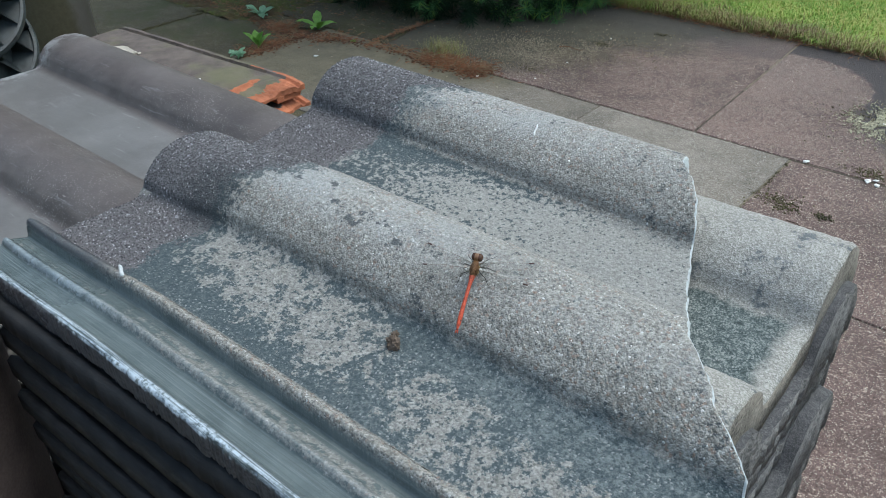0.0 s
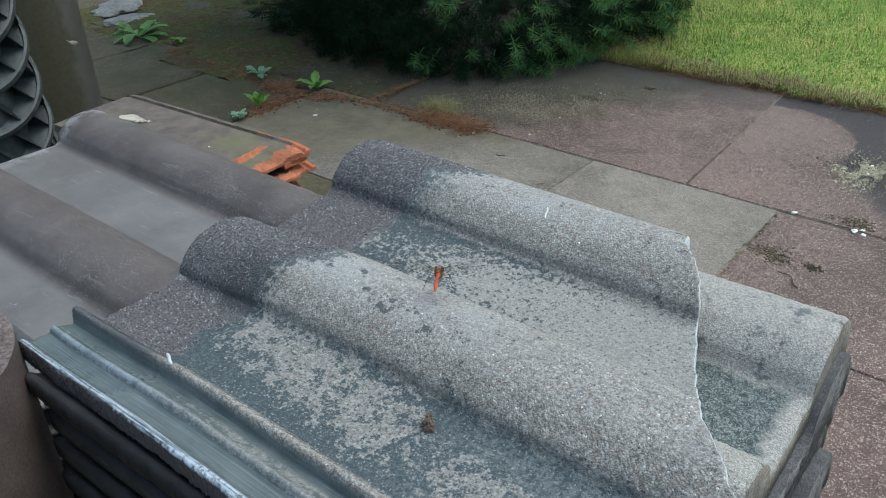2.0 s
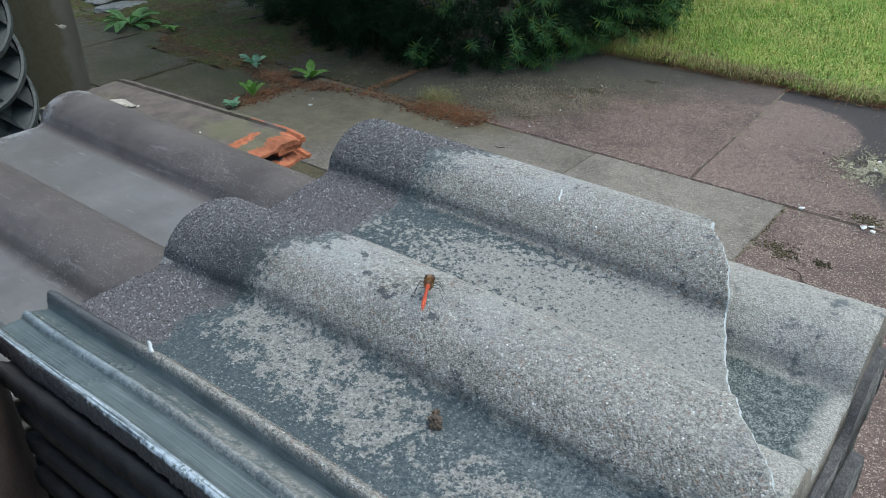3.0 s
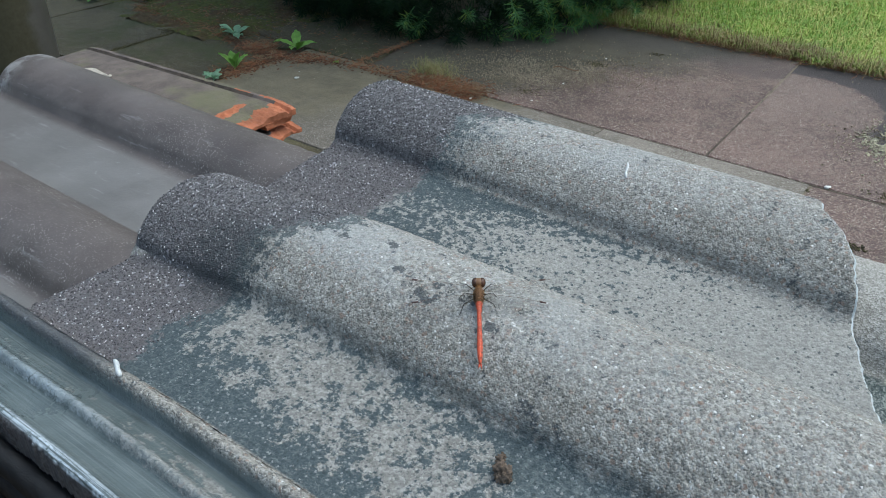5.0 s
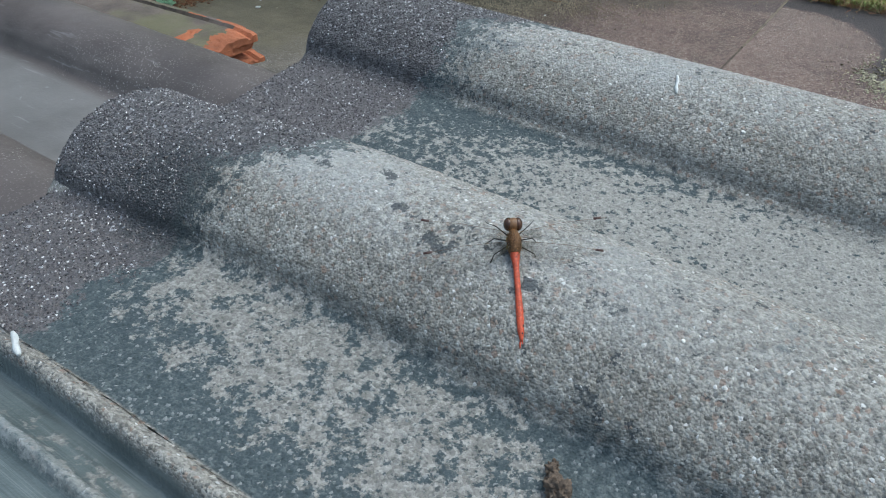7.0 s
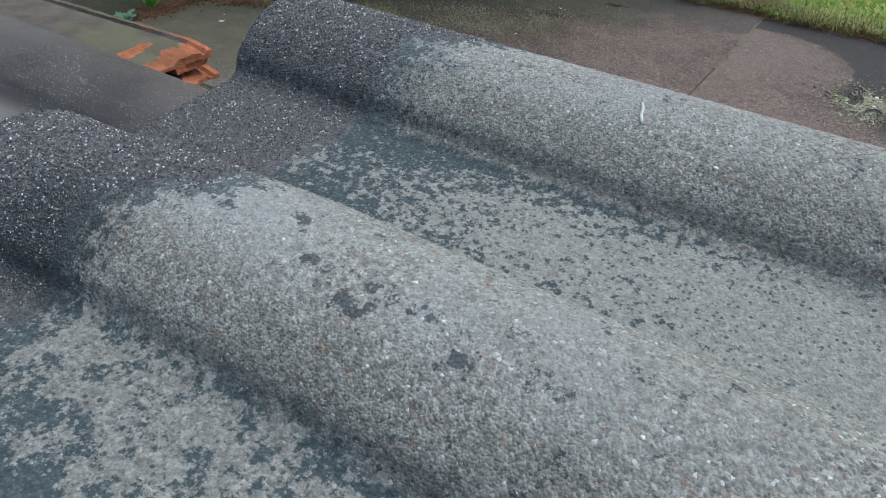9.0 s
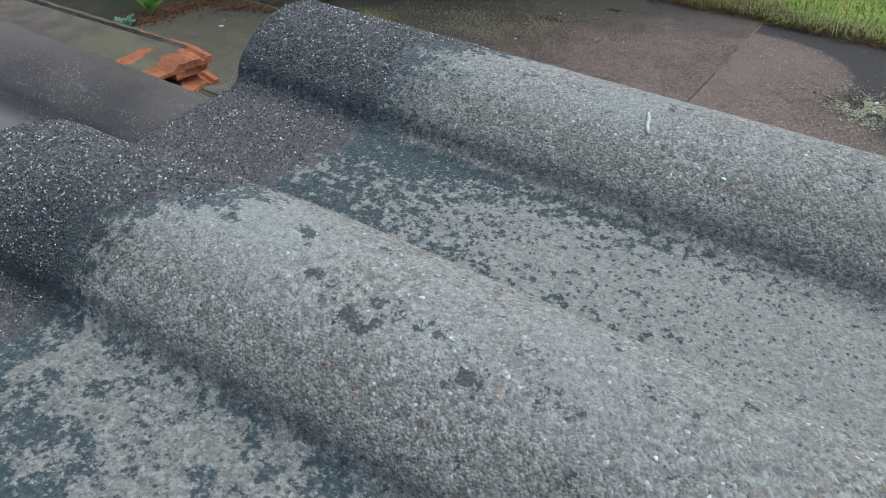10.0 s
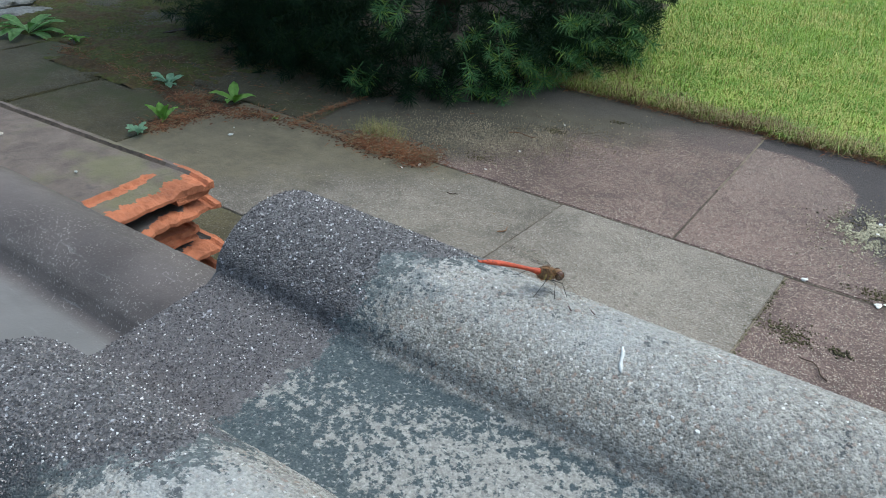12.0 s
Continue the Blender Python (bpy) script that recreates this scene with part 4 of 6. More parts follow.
# ---------------------------------------------------------------- dragonfly
def dragonfly():
    fly = base("dragonfly", Matrix(), "red darter dragonfly with clear wings and black legs", "dragonfly")
    red = plain("red_abdomen", (0.44, 0.066, 0.026), 0.5, 1400, 0.5, 0.6, 0.0004)
    brown = plain("brown_thorax", (0.16, 0.080, 0.032), 0.7, 1300, 0.5, 0.9, 0.0006)
    eye = plain("brown_eye", (0.075, 0.034, 0.020), 0.22, 900, 0.2, 0.1, 0.0001)
    face = plain("tan_head", (0.18, 0.09, 0.038), 0.5, 900, 0.2, 0.2, 0.0002)
    black = plain("black_leg", (0.018, 0.014, 0.012), 0.5, 900, 0.2, 0.2, 0.0002)
    thorax = ball(0.0030, 20, 14, (1.55, 0.76, 1.0), (-0.0002, 0, 0))
    part("thorax", thorax, brown, fly, "furry brown thorax")
    for s in (-1, 1):
        for sx in (-0.0012, 0.0014):
            part("side_stripe", ball(0.0011, 10, 8, (0.55, 0.25, 1.5), (sx, s * 0.00205, -0.0006)), plain("yellowish_stripe", (0.34, 0.24, 0.08), 0.6, 900), fly, "pale yellowish side stripe")
    rnd = random.Random(9)
    hairs = bmesh.new()
    for _ in range(420):
        d = Vector((rnd.gauss(0, 1), rnd.gauss(0, 1), rnd.gauss(0.3, 1))).normalized()
        p = Vector((d.x * 1.55, d.y * 0.76, d.z)) * 0.0029
        e = (d + Vector((rnd.uniform(-0.5, 0.1), 0, 0))).normalized() * rnd.uniform(0.0006, 0.0015)
        w = d.cross(Vector((1, 0.3, 0.2))).normalized() * 0.00010
        hairs.faces.new([hairs.verts.new(q) for q in (p - w, p + w, p + e)])
    part("hairs", hairs, plain("reddish_hair", (0.33, 0.16, 0.055), 0.6, 900), fly, smooth=False)
    head = part("head", ball(0.0027, 20, 12, (0.80, 1.10, 0.90), (0.0059, 0, 0.0003)), face, fly, "tan head between large eyes")
    for s in (-1, 1):
        part("eye", ball(0.0025, 18, 12, (0.84, 0.62, 0.90), (0.0060, s * 0.00145, 0.0004)), eye, head, "dark brown compound eye")
    n = 30
    pts = [(-0.0036 - 0.0285 * i / (n - 1), 0, 0.0004 + 0.0012 * math.sin(i / (n - 1) * 2.4)) for i in range(n)]
    rad = []
    for i in range(n):
        f = i / (n - 1)
        r = 0.00092 + 0.0006 * math.exp(-((f - 0.0) / 0.12) ** 2) + 0.00024 * math.exp(-((f - 0.72) / 0.2) ** 2)
        if f > 0.9:
            r *= 1 - 0.55 * (f - 0.9) / 0.1
        if i % 3 == 0:
            r *= 0.93
        rad.append(r)
    abdomen = part("abdomen", lathe(bmesh.new(), pts, rad, 12), red, fly, "slim orange-red segmented abdomen")
    for s in (-1, 1):
        part("appendage", lathe(bmesh.new(), [(-0.0320, s * 0.0003, 0.001), (-0.0340, s * 0.0006, 0.0013)], [0.0004, 0.00012], 6), red, abdomen)
    for bx, by in ((-0.0262, 0.0006), (-0.0274, -0.0007), (-0.0288, 0.0005), (-0.0296, -0.0003)):
        part("dark_spot", ball(0.00030, 8, 6, (1.6, 0.9, 0.5), (bx, by, 0.00215 + 0.03 * (-0.0262 - bx) * -0.1)), black, abdomen)
    # wings
    w = Nodes("wing_membrane")
    x, y, z = w.xyz()
    vein = w.step(w.cells(1500, out="Distance"), 0.62, 0.75)
    clear = w.t.nodes.new("ShaderNodeBsdfTransparent")
    w.b.inputs["Roughness"].default_value = 0.25
    w.put(w.b.inputs["Base Color"], (0.16, 0.12, 0.06))
    mx = w.t.nodes.new("ShaderNodeMixShader")
    amber = w.step(w.m("ABSOLUTE", y), 0.008, 0.003)
    w.put(mx.inputs[0], w.m("ADD", w.m("ADD", 0.07, w.m("MULTIPLY", vein, 0.20)), w.m("MULTIPLY", amber, 0.25)))
    w.t.links.new(clear.outputs[0], mx.inputs[1])
    w.t.links.new(w.b.outputs[0], mx.inputs[2])
    w.t.links.new(mx.outputs[0], w.t.nodes["Material Output"].inputs[0])
    wings = []
    for s in (-1, 1):
        for fore in (True, False):
            length, width = (0.0310, 0.0066) if fore else (0.0295, 0.0082)
            bm = bmesh.new()
            up, low = [], []
            for i in range(19):
                f = i / 18
                lead = 0.0006 * math.sin(f * math.pi)
                chord = width * (0.30 + 0.70 * min(1.0, f * (2.0 if fore else 3.2))) * (1 - max(0.0, (f - 0.72) / 0.28) ** 2.2)
                up.append(bm.verts.new((lead, s * f * length, 0.0004 * math.sin(f * 5))))
                low.append(bm.verts.new((lead - max(chord, 0.0003), s * f * length, 0)))
            for i in range(18):
                bm.faces.new((up[i], up[i + 1], low[i + 1], low[i]) if s > 0 else (up[i], low[i], low[i + 1], up[i + 1]))
            bmesh.ops.solidify(bm, geom=bm.faces[:], thickness=0.00004)
            wing = part("wing", bm, w.mat, fly, "clear veined wing with a dark mark near its tip")
            mark = bmesh.new()
            bmesh.ops.create_cube(mark, size=1, matrix=Matrix.Translation((0.0002, s * length * 0.86, 0.0001)) @ Matrix.Diagonal((0.00075, 0.0026, 0.00016, 1)))
            part("wing_mark", mark, plain("wing_mark_brown", (0.05, 0.020, 0.016), 0.5, 900), wing)
            costa = lathe(bmesh.new(), [(0, 0, 0.0001), (0.0006, s * length * 0.5, 0.0003), (0, s * length * 0.97, 0)], [0.00005, 0.00005, 0.00004], 6)
            part("leading_vein", costa, plain("vein_brown", (0.12, 0.06, 0.025), 0.5, 900), wing)
            wings.append((wing, s, fore))
    for s in (-1, 1):
        for k, (ax, reach, fwd) in enumerate(((0.0032, 0.0065, 0.0065), (0.0015, 0.0080, 0.0010), (0.0, 0.0085, -0.0075))):
            knee = (ax + fwd * 0.45, s * (0.0015 + reach * 0.55), -0.0012)
            foot = (ax + fwd, s * (0.0015 + reach * 0.85), -0.0066)
            toe = (ax + fwd * 1.18, s * (0.0015 + reach * 0.98), -0.0072)
            part("leg", lathe(bmesh.new(), [(ax, s * 0.0015, -0.002), knee, foot, toe], [0.00022, 0.00018, 0.00013, 0.00009], 6), black, fly)
    return fly, wings


def small_marks():
    """Chalk crumbs, droppings and twigs that lie on the top tile."""
    def stick(at, length, r, yaw, material, label, category, lift=1.0, dip=0):
        bm = bmesh.new()
        k = 7
        pts = [((i / (k - 1) - 0.5) * length, 0.018 * length * math.sin(i * 1.1), 0.05 * r * (i % 2)) for i in range(k)]
        lathe(bm, pts, [r * (0.6 if i in (0, k - 1) else 0.85 + 0.3 * ((i * 7) % 3) / 3) for i in range(k)], 8)
        me = bpy.data.meshes.new(category.replace(" ", "_"))
        bm.to_mesh(me)
        bm.free()
        me.materials.append(material)
        me.polygons.foreach_set("use_smooth", [True] * len(me.polygons))
        thing(category.replace(" ", "_"), me, pose(at[0], at[1], at[2] + r * lift, 0, dip, yaw), label, category)
    stick((-0.1585, -0.0565, TOP + 0.006), 0.0120, 0.0011, -22, M_CHALK, "small white chalky crumb on the tile rib", "chalk crumb")
    stick((-0.0575, 0.2015, TOP + 0.0288), 0.0125, 0.0007, -66, M_CHALK, "small white chalky crumb on the tile roll", "chalk crumb", 0.6, 14)
    bm = bmesh.new()
    for i, (dx, dy, r) in enumerate(((0.001, -0.001, 0.0029), (0.003, -0.002, 0.0024), (-0.002, 0.001, 0.0020), (-0.0045, 0.004, 0.0015), (-0.0055, 0.0065, 0.0012), (-0.0062, 0.0085, 0.0009), (0.0, -0.003, 0.0016))):
        m = Matrix.Translation((dx, dy, r * 0.8)) @ Matrix.Diagonal((1.2, 0.9, 0.9, 1))
        bmesh.ops.create_icosphere(bm, subdivisions=4, radius=r * 1.15, matrix=m)
    for v in bm.verts:
        v.co += v.normal * (0.0017 * noise.noise(v.co * 700) + 0.0011 * noise.noise(v.co * 1900))
    bmesh.ops.scale(bm, vec=(0.80, 0.85, 1.15), verts=bm.verts)
    me = bpy.data.meshes.new("dropping")
    bm.to_mesh(me)
    bm.free()
    me.materials.append(M_DROP)
    me.polygons.foreach_set("use_smooth", [True] * len(me.polygons))
    thing("dropping", me, pose(0.0, 0.0, TOP), "dry brown dropping in the tile's pan", "dropping")


# ---------------------------------------------------------------- clay tiles and rubble
def clay_piece(lx, ly, thick, seed, ragged=0.004, cap=0.0, bare_end=0.018, drop=0.006, corner=0.0):
    """A flat-curved clay tile with a channelled far lip, its +x end broken off.
    cap: how far back the upper skin has flaked away. Slot 0 skin, slot 1 bare clay."""
    nx, ny = 116, 54
    off = random.Random(seed).random() * 20
    vs, bare = [], {}
    for top in (1, 0):
        for j in range(ny):
            fy = j / (ny - 1)
            end = lx + ragged * (noise.noise(Vector((fy * 4, off, 0))) + noise.noise(Vector((fy * 17, off, 3))) * 0.6)
            end += corner * smooth01((fy - 0.70) / 0.30)
            back = cap * (1 + 0.16 * noise.noise(Vector((fy * 6, off, 8))) + 0.06 * noise.noise(Vector((fy * 21, off, 8))))
            tip = bare_end * (1 + 0.55 * noise.noise(Vector((fy * 8, off, 5))) + 0.3 * noise.noise(Vector((fy * 30, off, 6))))
            tip *= 1 if cap else 0.35 + 1.3 * smooth01((fy - 0.25) / 0.5)
            tip += corner * smooth01((fy - 0.70) / 0.30)
            for i in range(nx):
                fx = 1 - (1 - i / (nx - 1)) ** 2.0
                x = fx * end
                away = end - x
                z = -drop * (1 - fy) ** 2.2 + (thick if top else 0)
                if top:
                    z += 0.0006 * noise.noise(Vector((x * 60, fy * 9, off)))
                    z -= 0.010 * max(0.0, 1 - x / 0.035) ** 2
                    if fy > 0.91:
                        z += 0.0002 + 0.0012 * noise.noise(Vector((x * 40, off, 9))) if fy > 0.95 else -0.0035
                    if cap and away < back:
                        z -= (1 - smooth01((fy - 0.66) / 0.12)) * smooth01((back - away) / 0.003) * 0.0045 + 0.0008 * noise.noise(Vector((x * 130, fy * 20, off)))
                    if away < tip:
                        z -= 0.0065 * (1 - away / tip) ** 1.3 + 0.0014 * noise.noise(Vector((x * 200, fy * 30, off)))
                    patch = noise.noise(Vector((x * 45, fy * 9, off + 2)))
                    bare[(j, i)] = (away < tip * (1.15 + 0.5 * patch)
                                    or (cap and fy < 0.76 and abs(away - back + 0.002) < 0.0062 * (1 + 0.6 * patch) and noise.noise(Vector((fy * 5, off, 4))) > -0.30)
                                    or (fy > 0.95 and away < 0.09 * (1 + 2.0 * patch)))
                else:
                    z += 0.0012 * noise.noise(Vector((x * 90, fy * 20, off + 4)))
                vs.append((x, fy * ly, z))
    n = nx * ny
    fs, idx = [], []
    for j in range(ny - 1):
        for i in range(nx - 1):
            a = j * nx + i
            groove = i < nx * 0.60 and 0.912 < j / (ny - 1) < 0.945
            fs.append((a, a + 1, a + nx + 1, a + nx)); idx.append(1 if bare[(j, i)] else (2 if groove else 0))
            fs.append((n + a, n + a + nx, n + a + nx + 1, n + a + 1)); idx.append(1)
    for i in range(nx - 1):
        fs.append((i, n + i, n + i + 1, i + 1)); idx.append(0)
        a = (ny - 1) * nx + i
        fs.append((a, a + 1, n + a + 1, n + a)); idx.append(1 if i > nx * 0.72 else 0)
    for j in range(ny - 1):
        a = j * nx
        fs.append((a, a + nx, n + a + nx, n + a)); idx.append(0)
        a += nx - 1
        fs.append((a, n + a, n + a + nx, a + nx)); idx.append(1)
    return vs, fs, idx


def clay_stack():
    z, k = 0.183, 0
    lengths, tips, shifts = (0.480, 0.486, 0.470, 0.492, 0.486, 0.490, 0.484), (0.017, 0.013, 0.022, 0.012, 0.02, 0.012, 0.02), (0, 0.004, -0.012, 0.004, 0.0, -0.004, 0.002)
    while z > -0.01:
        vs, fs, idx = clay_piece(lengths[k % 7], 0.165, (0.015, 0.0115, 0.014, 0.012, 0.014, 0.012, 0.014)[k % 7], 40 + k, (0.004, 0.008, 0.006)[k % 3], 0.055 if k == 0 else 0.0, tips[k % 7], corner=0.010 if k == 0 else 0.003)
        tile = base("clay_tile", pose(-1.195, 0.343 + shifts[k % 7], max(z, 0.0062), 0, 0, (3.0, 3.4, 2.4, 3.6, 3, 2.6, 3)[k % 7]),
              "dull brown clay roof tile with broken orange end" if k else "greenish-brown clay roof tile with flaked skin and orange broken end", "clay tile", "stack of clay tiles")
        pieces(tile, ("tile_body", "broken_edge", "lip_groove"), vs, fs, idx, (M_CLAYDARK if k in (1, 3) else M_CLAYTOP, M_CLAY, M_GROOVE), ("", "bare orange broken clay", "dark channel along the lip"), False)
        if k in (0, 2):
            # a lump of the broken nose left hanging under the far corner
            bm = bmesh.new()
            bmesh.ops.create_cube(bm, size=1, matrix=Matrix.Translation((lengths[k] - 0.017, 0.140, -0.0040)) @ Matrix.Diagonal((0.034, 0.046, 0.012, 1)))
            bmesh.ops.subdivide_edges(bm, edges=bm.edges[:], cuts=5, use_grid_fill=True)
            for v in bm.verts:
                v.co += Vector((0.0045, 0.004, 0.0022)) * noise.noise(v.co * 90 + Vector((k, 0, 0))) + Vector((0.0012, 0.0012, 0.0008)) * noise.noise(v.co * 380)
            part("broken_lump", bm, M_CLAY, tile, "rough orange lump of broken clay", smooth=False)
        k, z = k + 1, z - 0.0285


stack_tiles()
small_marks()
clay_stack()
FLY, WINGS = dragonfly()

# ---------------------------------------------------------------- standing brown ridge tile, drum, pipe
def standing_tile():
    """A half-round ridge tile stood on end beside the stack, with a gritty upper rim."""
    r, t, h, seg = 0.090, 0.022, 0.391, 40
    vs, fs, idx = [], [], []
    zs = (0.0, 0.12, 0.24, 0.34, 0.385, h)
    for z in zs:
        for rr in (r, r - t):
            for k in range(seg + 1):
                a = radians(-125) + radians(250) * k / seg
                lift = 0.003 * noise.noise(Vector((a * 3, rr * 60, 0))) if z == h else 0
                q = rr + 0.0006 * noise.noise(Vector((a * 8, z * 30, rr)))
                vs.append((q * math.cos(a), q * math.sin(a), z + lift))
    w = seg + 1
    for i in range(len(zs) - 1):
        for k in range(seg):
            a, b = i * 2 * w + k, (i + 1) * 2 * w + k
            fs.append((a, a + 1, b + 1, b)); idx.append(0)
            fs.append((a + w, b + w, b + w + 1, a + w + 1)); idx.append(0)
        for k in (0, seg):
            a, b = i * 2 * w + k, (i + 1) * 2 * w + k
            fs.append((a, b, b + w, a + w)); idx.append(1)
    o = (len(zs) - 1) * 2 * w
    for k in range(seg):
        fs.append((o + k, o + k + 1, o + w + k + 1, o + w + k)); idx.append(1)
        fs.append((k, w + k, w + k + 1, k + 1)); idx.append(1)
    tile = base("ridge_tile", pose(-0.308, -0.182, 0, 0, 0, 20), "brown half-round ridge tile standing on end", "ridge tile")
    pieces(tile, ("shell", "rim"), vs, fs, idx, (M_BROWN, M_GRITRIM), ("", "gritty cut rim"), True)


def drum():
    """Dark plastic reel: slanting open rims round a post, joined by short fins."""
    d = base("plastic_reel", pose(-1.034, 0.198, 0) @ Matrix.Rotation(radians(-2), 4, Vector((-0.67, 0.74, 0))), "dark grey plastic reel of slanting rims with open cells", "plastic reel")
    part("post", lathe(bmesh.new(), [(0, 0, 0.0), (0, 0, 0.60)], [0.055, 0.055], 32), M_PLASTIC, d)
    slant = Matrix.Rotation(radians(47), 4, Vector((0.39, 0.92, 0)))
    r, count, pitch = 0.090, 14, 0.060
    heights = [0.15 + 0.060 * i for i in range(8)]

    def rim_bm(inner, outer, half):
        bm = bmesh.new()
        prof = [(inner, -half), (outer, -half), (outer + 0.002, -half * 0.4), (outer + 0.002, half * 0.4), (outer, half), (inner, half)]
        rings = [[bm.verts.new((p * math.cos(a), p * math.sin(a), z)) for p, z in prof] for a in [2 * math.pi * k / 56 for k in range(56)]]
        for k in range(56):
            A, B = rings[k], rings[(k + 1) % 56]
            for q in range(len(prof)):
                bm.faces.new((A[q], B[q], B[(q + 1) % len(prof)], A[(q + 1) % len(prof)]))
        return bm
    first = None
    for i, z in enumerate(heights):
        m = Matrix.Translation((0, 0, z)) @ slant
        rim = part("rim", first.data if first else rim_bm(r - 0.004, r, 0.0065), M_PLASTIC, d, m=m, smooth=False)
        first = first or rim
        part("web", rim_bm(0.052, r - 0.006, 0.0016), M_PLASTIC, d, m=m, smooth=False)
        if i + 1 == len(heights):
            continue
        for k in range(count):
            a = 2 * math.pi * (k + 0.5 * (i % 2)) / count
            def at(rr, ang, up):
                return m @ Vector((rr * math.cos(ang), rr * math.sin(ang), 0)) + Vector((0, 0, up))
            p, q = at(r - 0.002, a, 0), at(r - 0.002, a - 0.5, pitch)
            s, u = at(0.053, a, 0), at(0.053, a - 0.5, pitch)
            bm = bmesh.new()
            bm.faces.new([bm.verts.new(v) for v in (p, q, u, s)])
            bmesh.ops.solidify(bm, geom=bm.faces[:], thickness=0.003)
            part("fin", bm, M_PLASTIC, d, smooth=False)


def pipe():
    p = base("drain_pipe", pose(-1.71, 0.605, 0), "grey-brown plastic pipe standing upright, scuffed", "pipe")
    bm = bmesh.new()
    lathe(bm, [(0, 0, z) for z in (0, 0.02, 0.3, 0.55, 0.8, 1.05, 1.3)], [0.088, 0.090, 0.0905, 0.09, 0.0905, 0.09, 0.09], 56)
    part("tube", bm, M_PIPE, p)
    bm = bmesh.new()
    for z, w in ((0.0, 1.0),):
        bmesh.ops.create_uvsphere(bm, u_segments=18, v_segments=10, radius=0.02)
        bmesh.ops.scale(bm, vec=(0.04, 0.80, 0.24), verts=bm.verts)
    for v in bm.verts:
        v.co.z += 0.006 * noise.noise(v.co * 110)
    a = radians(14)
    part("scuff", bm, M_LIME, p, "pale lime splash", m=pose(0.0900 * math.cos(a), 0.0900 * math.sin(a), 0.199, -34, 0, math.degrees(a)))


# ---------------------------------------------------------------- plants
def shoot_mesh(seed, count=56, length=0.052, needle=0.034):
    """A conifer shoot along +z: needles all round, spreading at the tip."""
    rnd = random.Random(seed)
    vs, fs = [], []

    def add(p, d, l, w):
        side = d.cross(Vector((rnd.uniform(-1, 1), rnd.uniform(-1, 1), rnd.uniform(-1, 1)))).normalized() * w
        k = len(vs)
        bend = Vector((0, 0, -0.08 * l))
        vs.extend([tuple(p - side * 0.6), tuple(p + side * 0.6), tuple(p + d * l * 0.55 + side), tuple(p + d * l + bend), tuple(p + d * l * 0.55 - side)])
        fs.append((k, k + 1, k + 2, k + 3, k + 4))
    for i in range(count):
        f = (i / count) ** 0.6
        a = i * 2.399 + rnd.uniform(-0.3, 0.3)
        up = 0.25 + 0.95 * f ** 2.2
        d = Vector((math.cos(a), math.sin(a), up + rnd.uniform(-0.15, 0.15))).normalized()
        add(Vector((0, 0, length * f)), d, needle * rnd.uniform(0.75, 1.05) * (0.8 + 0.2 * math.sin(f * 3)), 0.0008)
    k = len(vs)
    for z, r in ((-0.02, 0.0016), (length, 0.0009)):
        for j in range(5):
            vs.append((r * math.cos(j * 1.2566), r * math.sin(j * 1.2566), z))
    for j in range(5):
        fs.append((k + j, k + (j + 1) % 5, k + 5 + (j + 1) % 5, k + 5 + j))
    return vs, fs


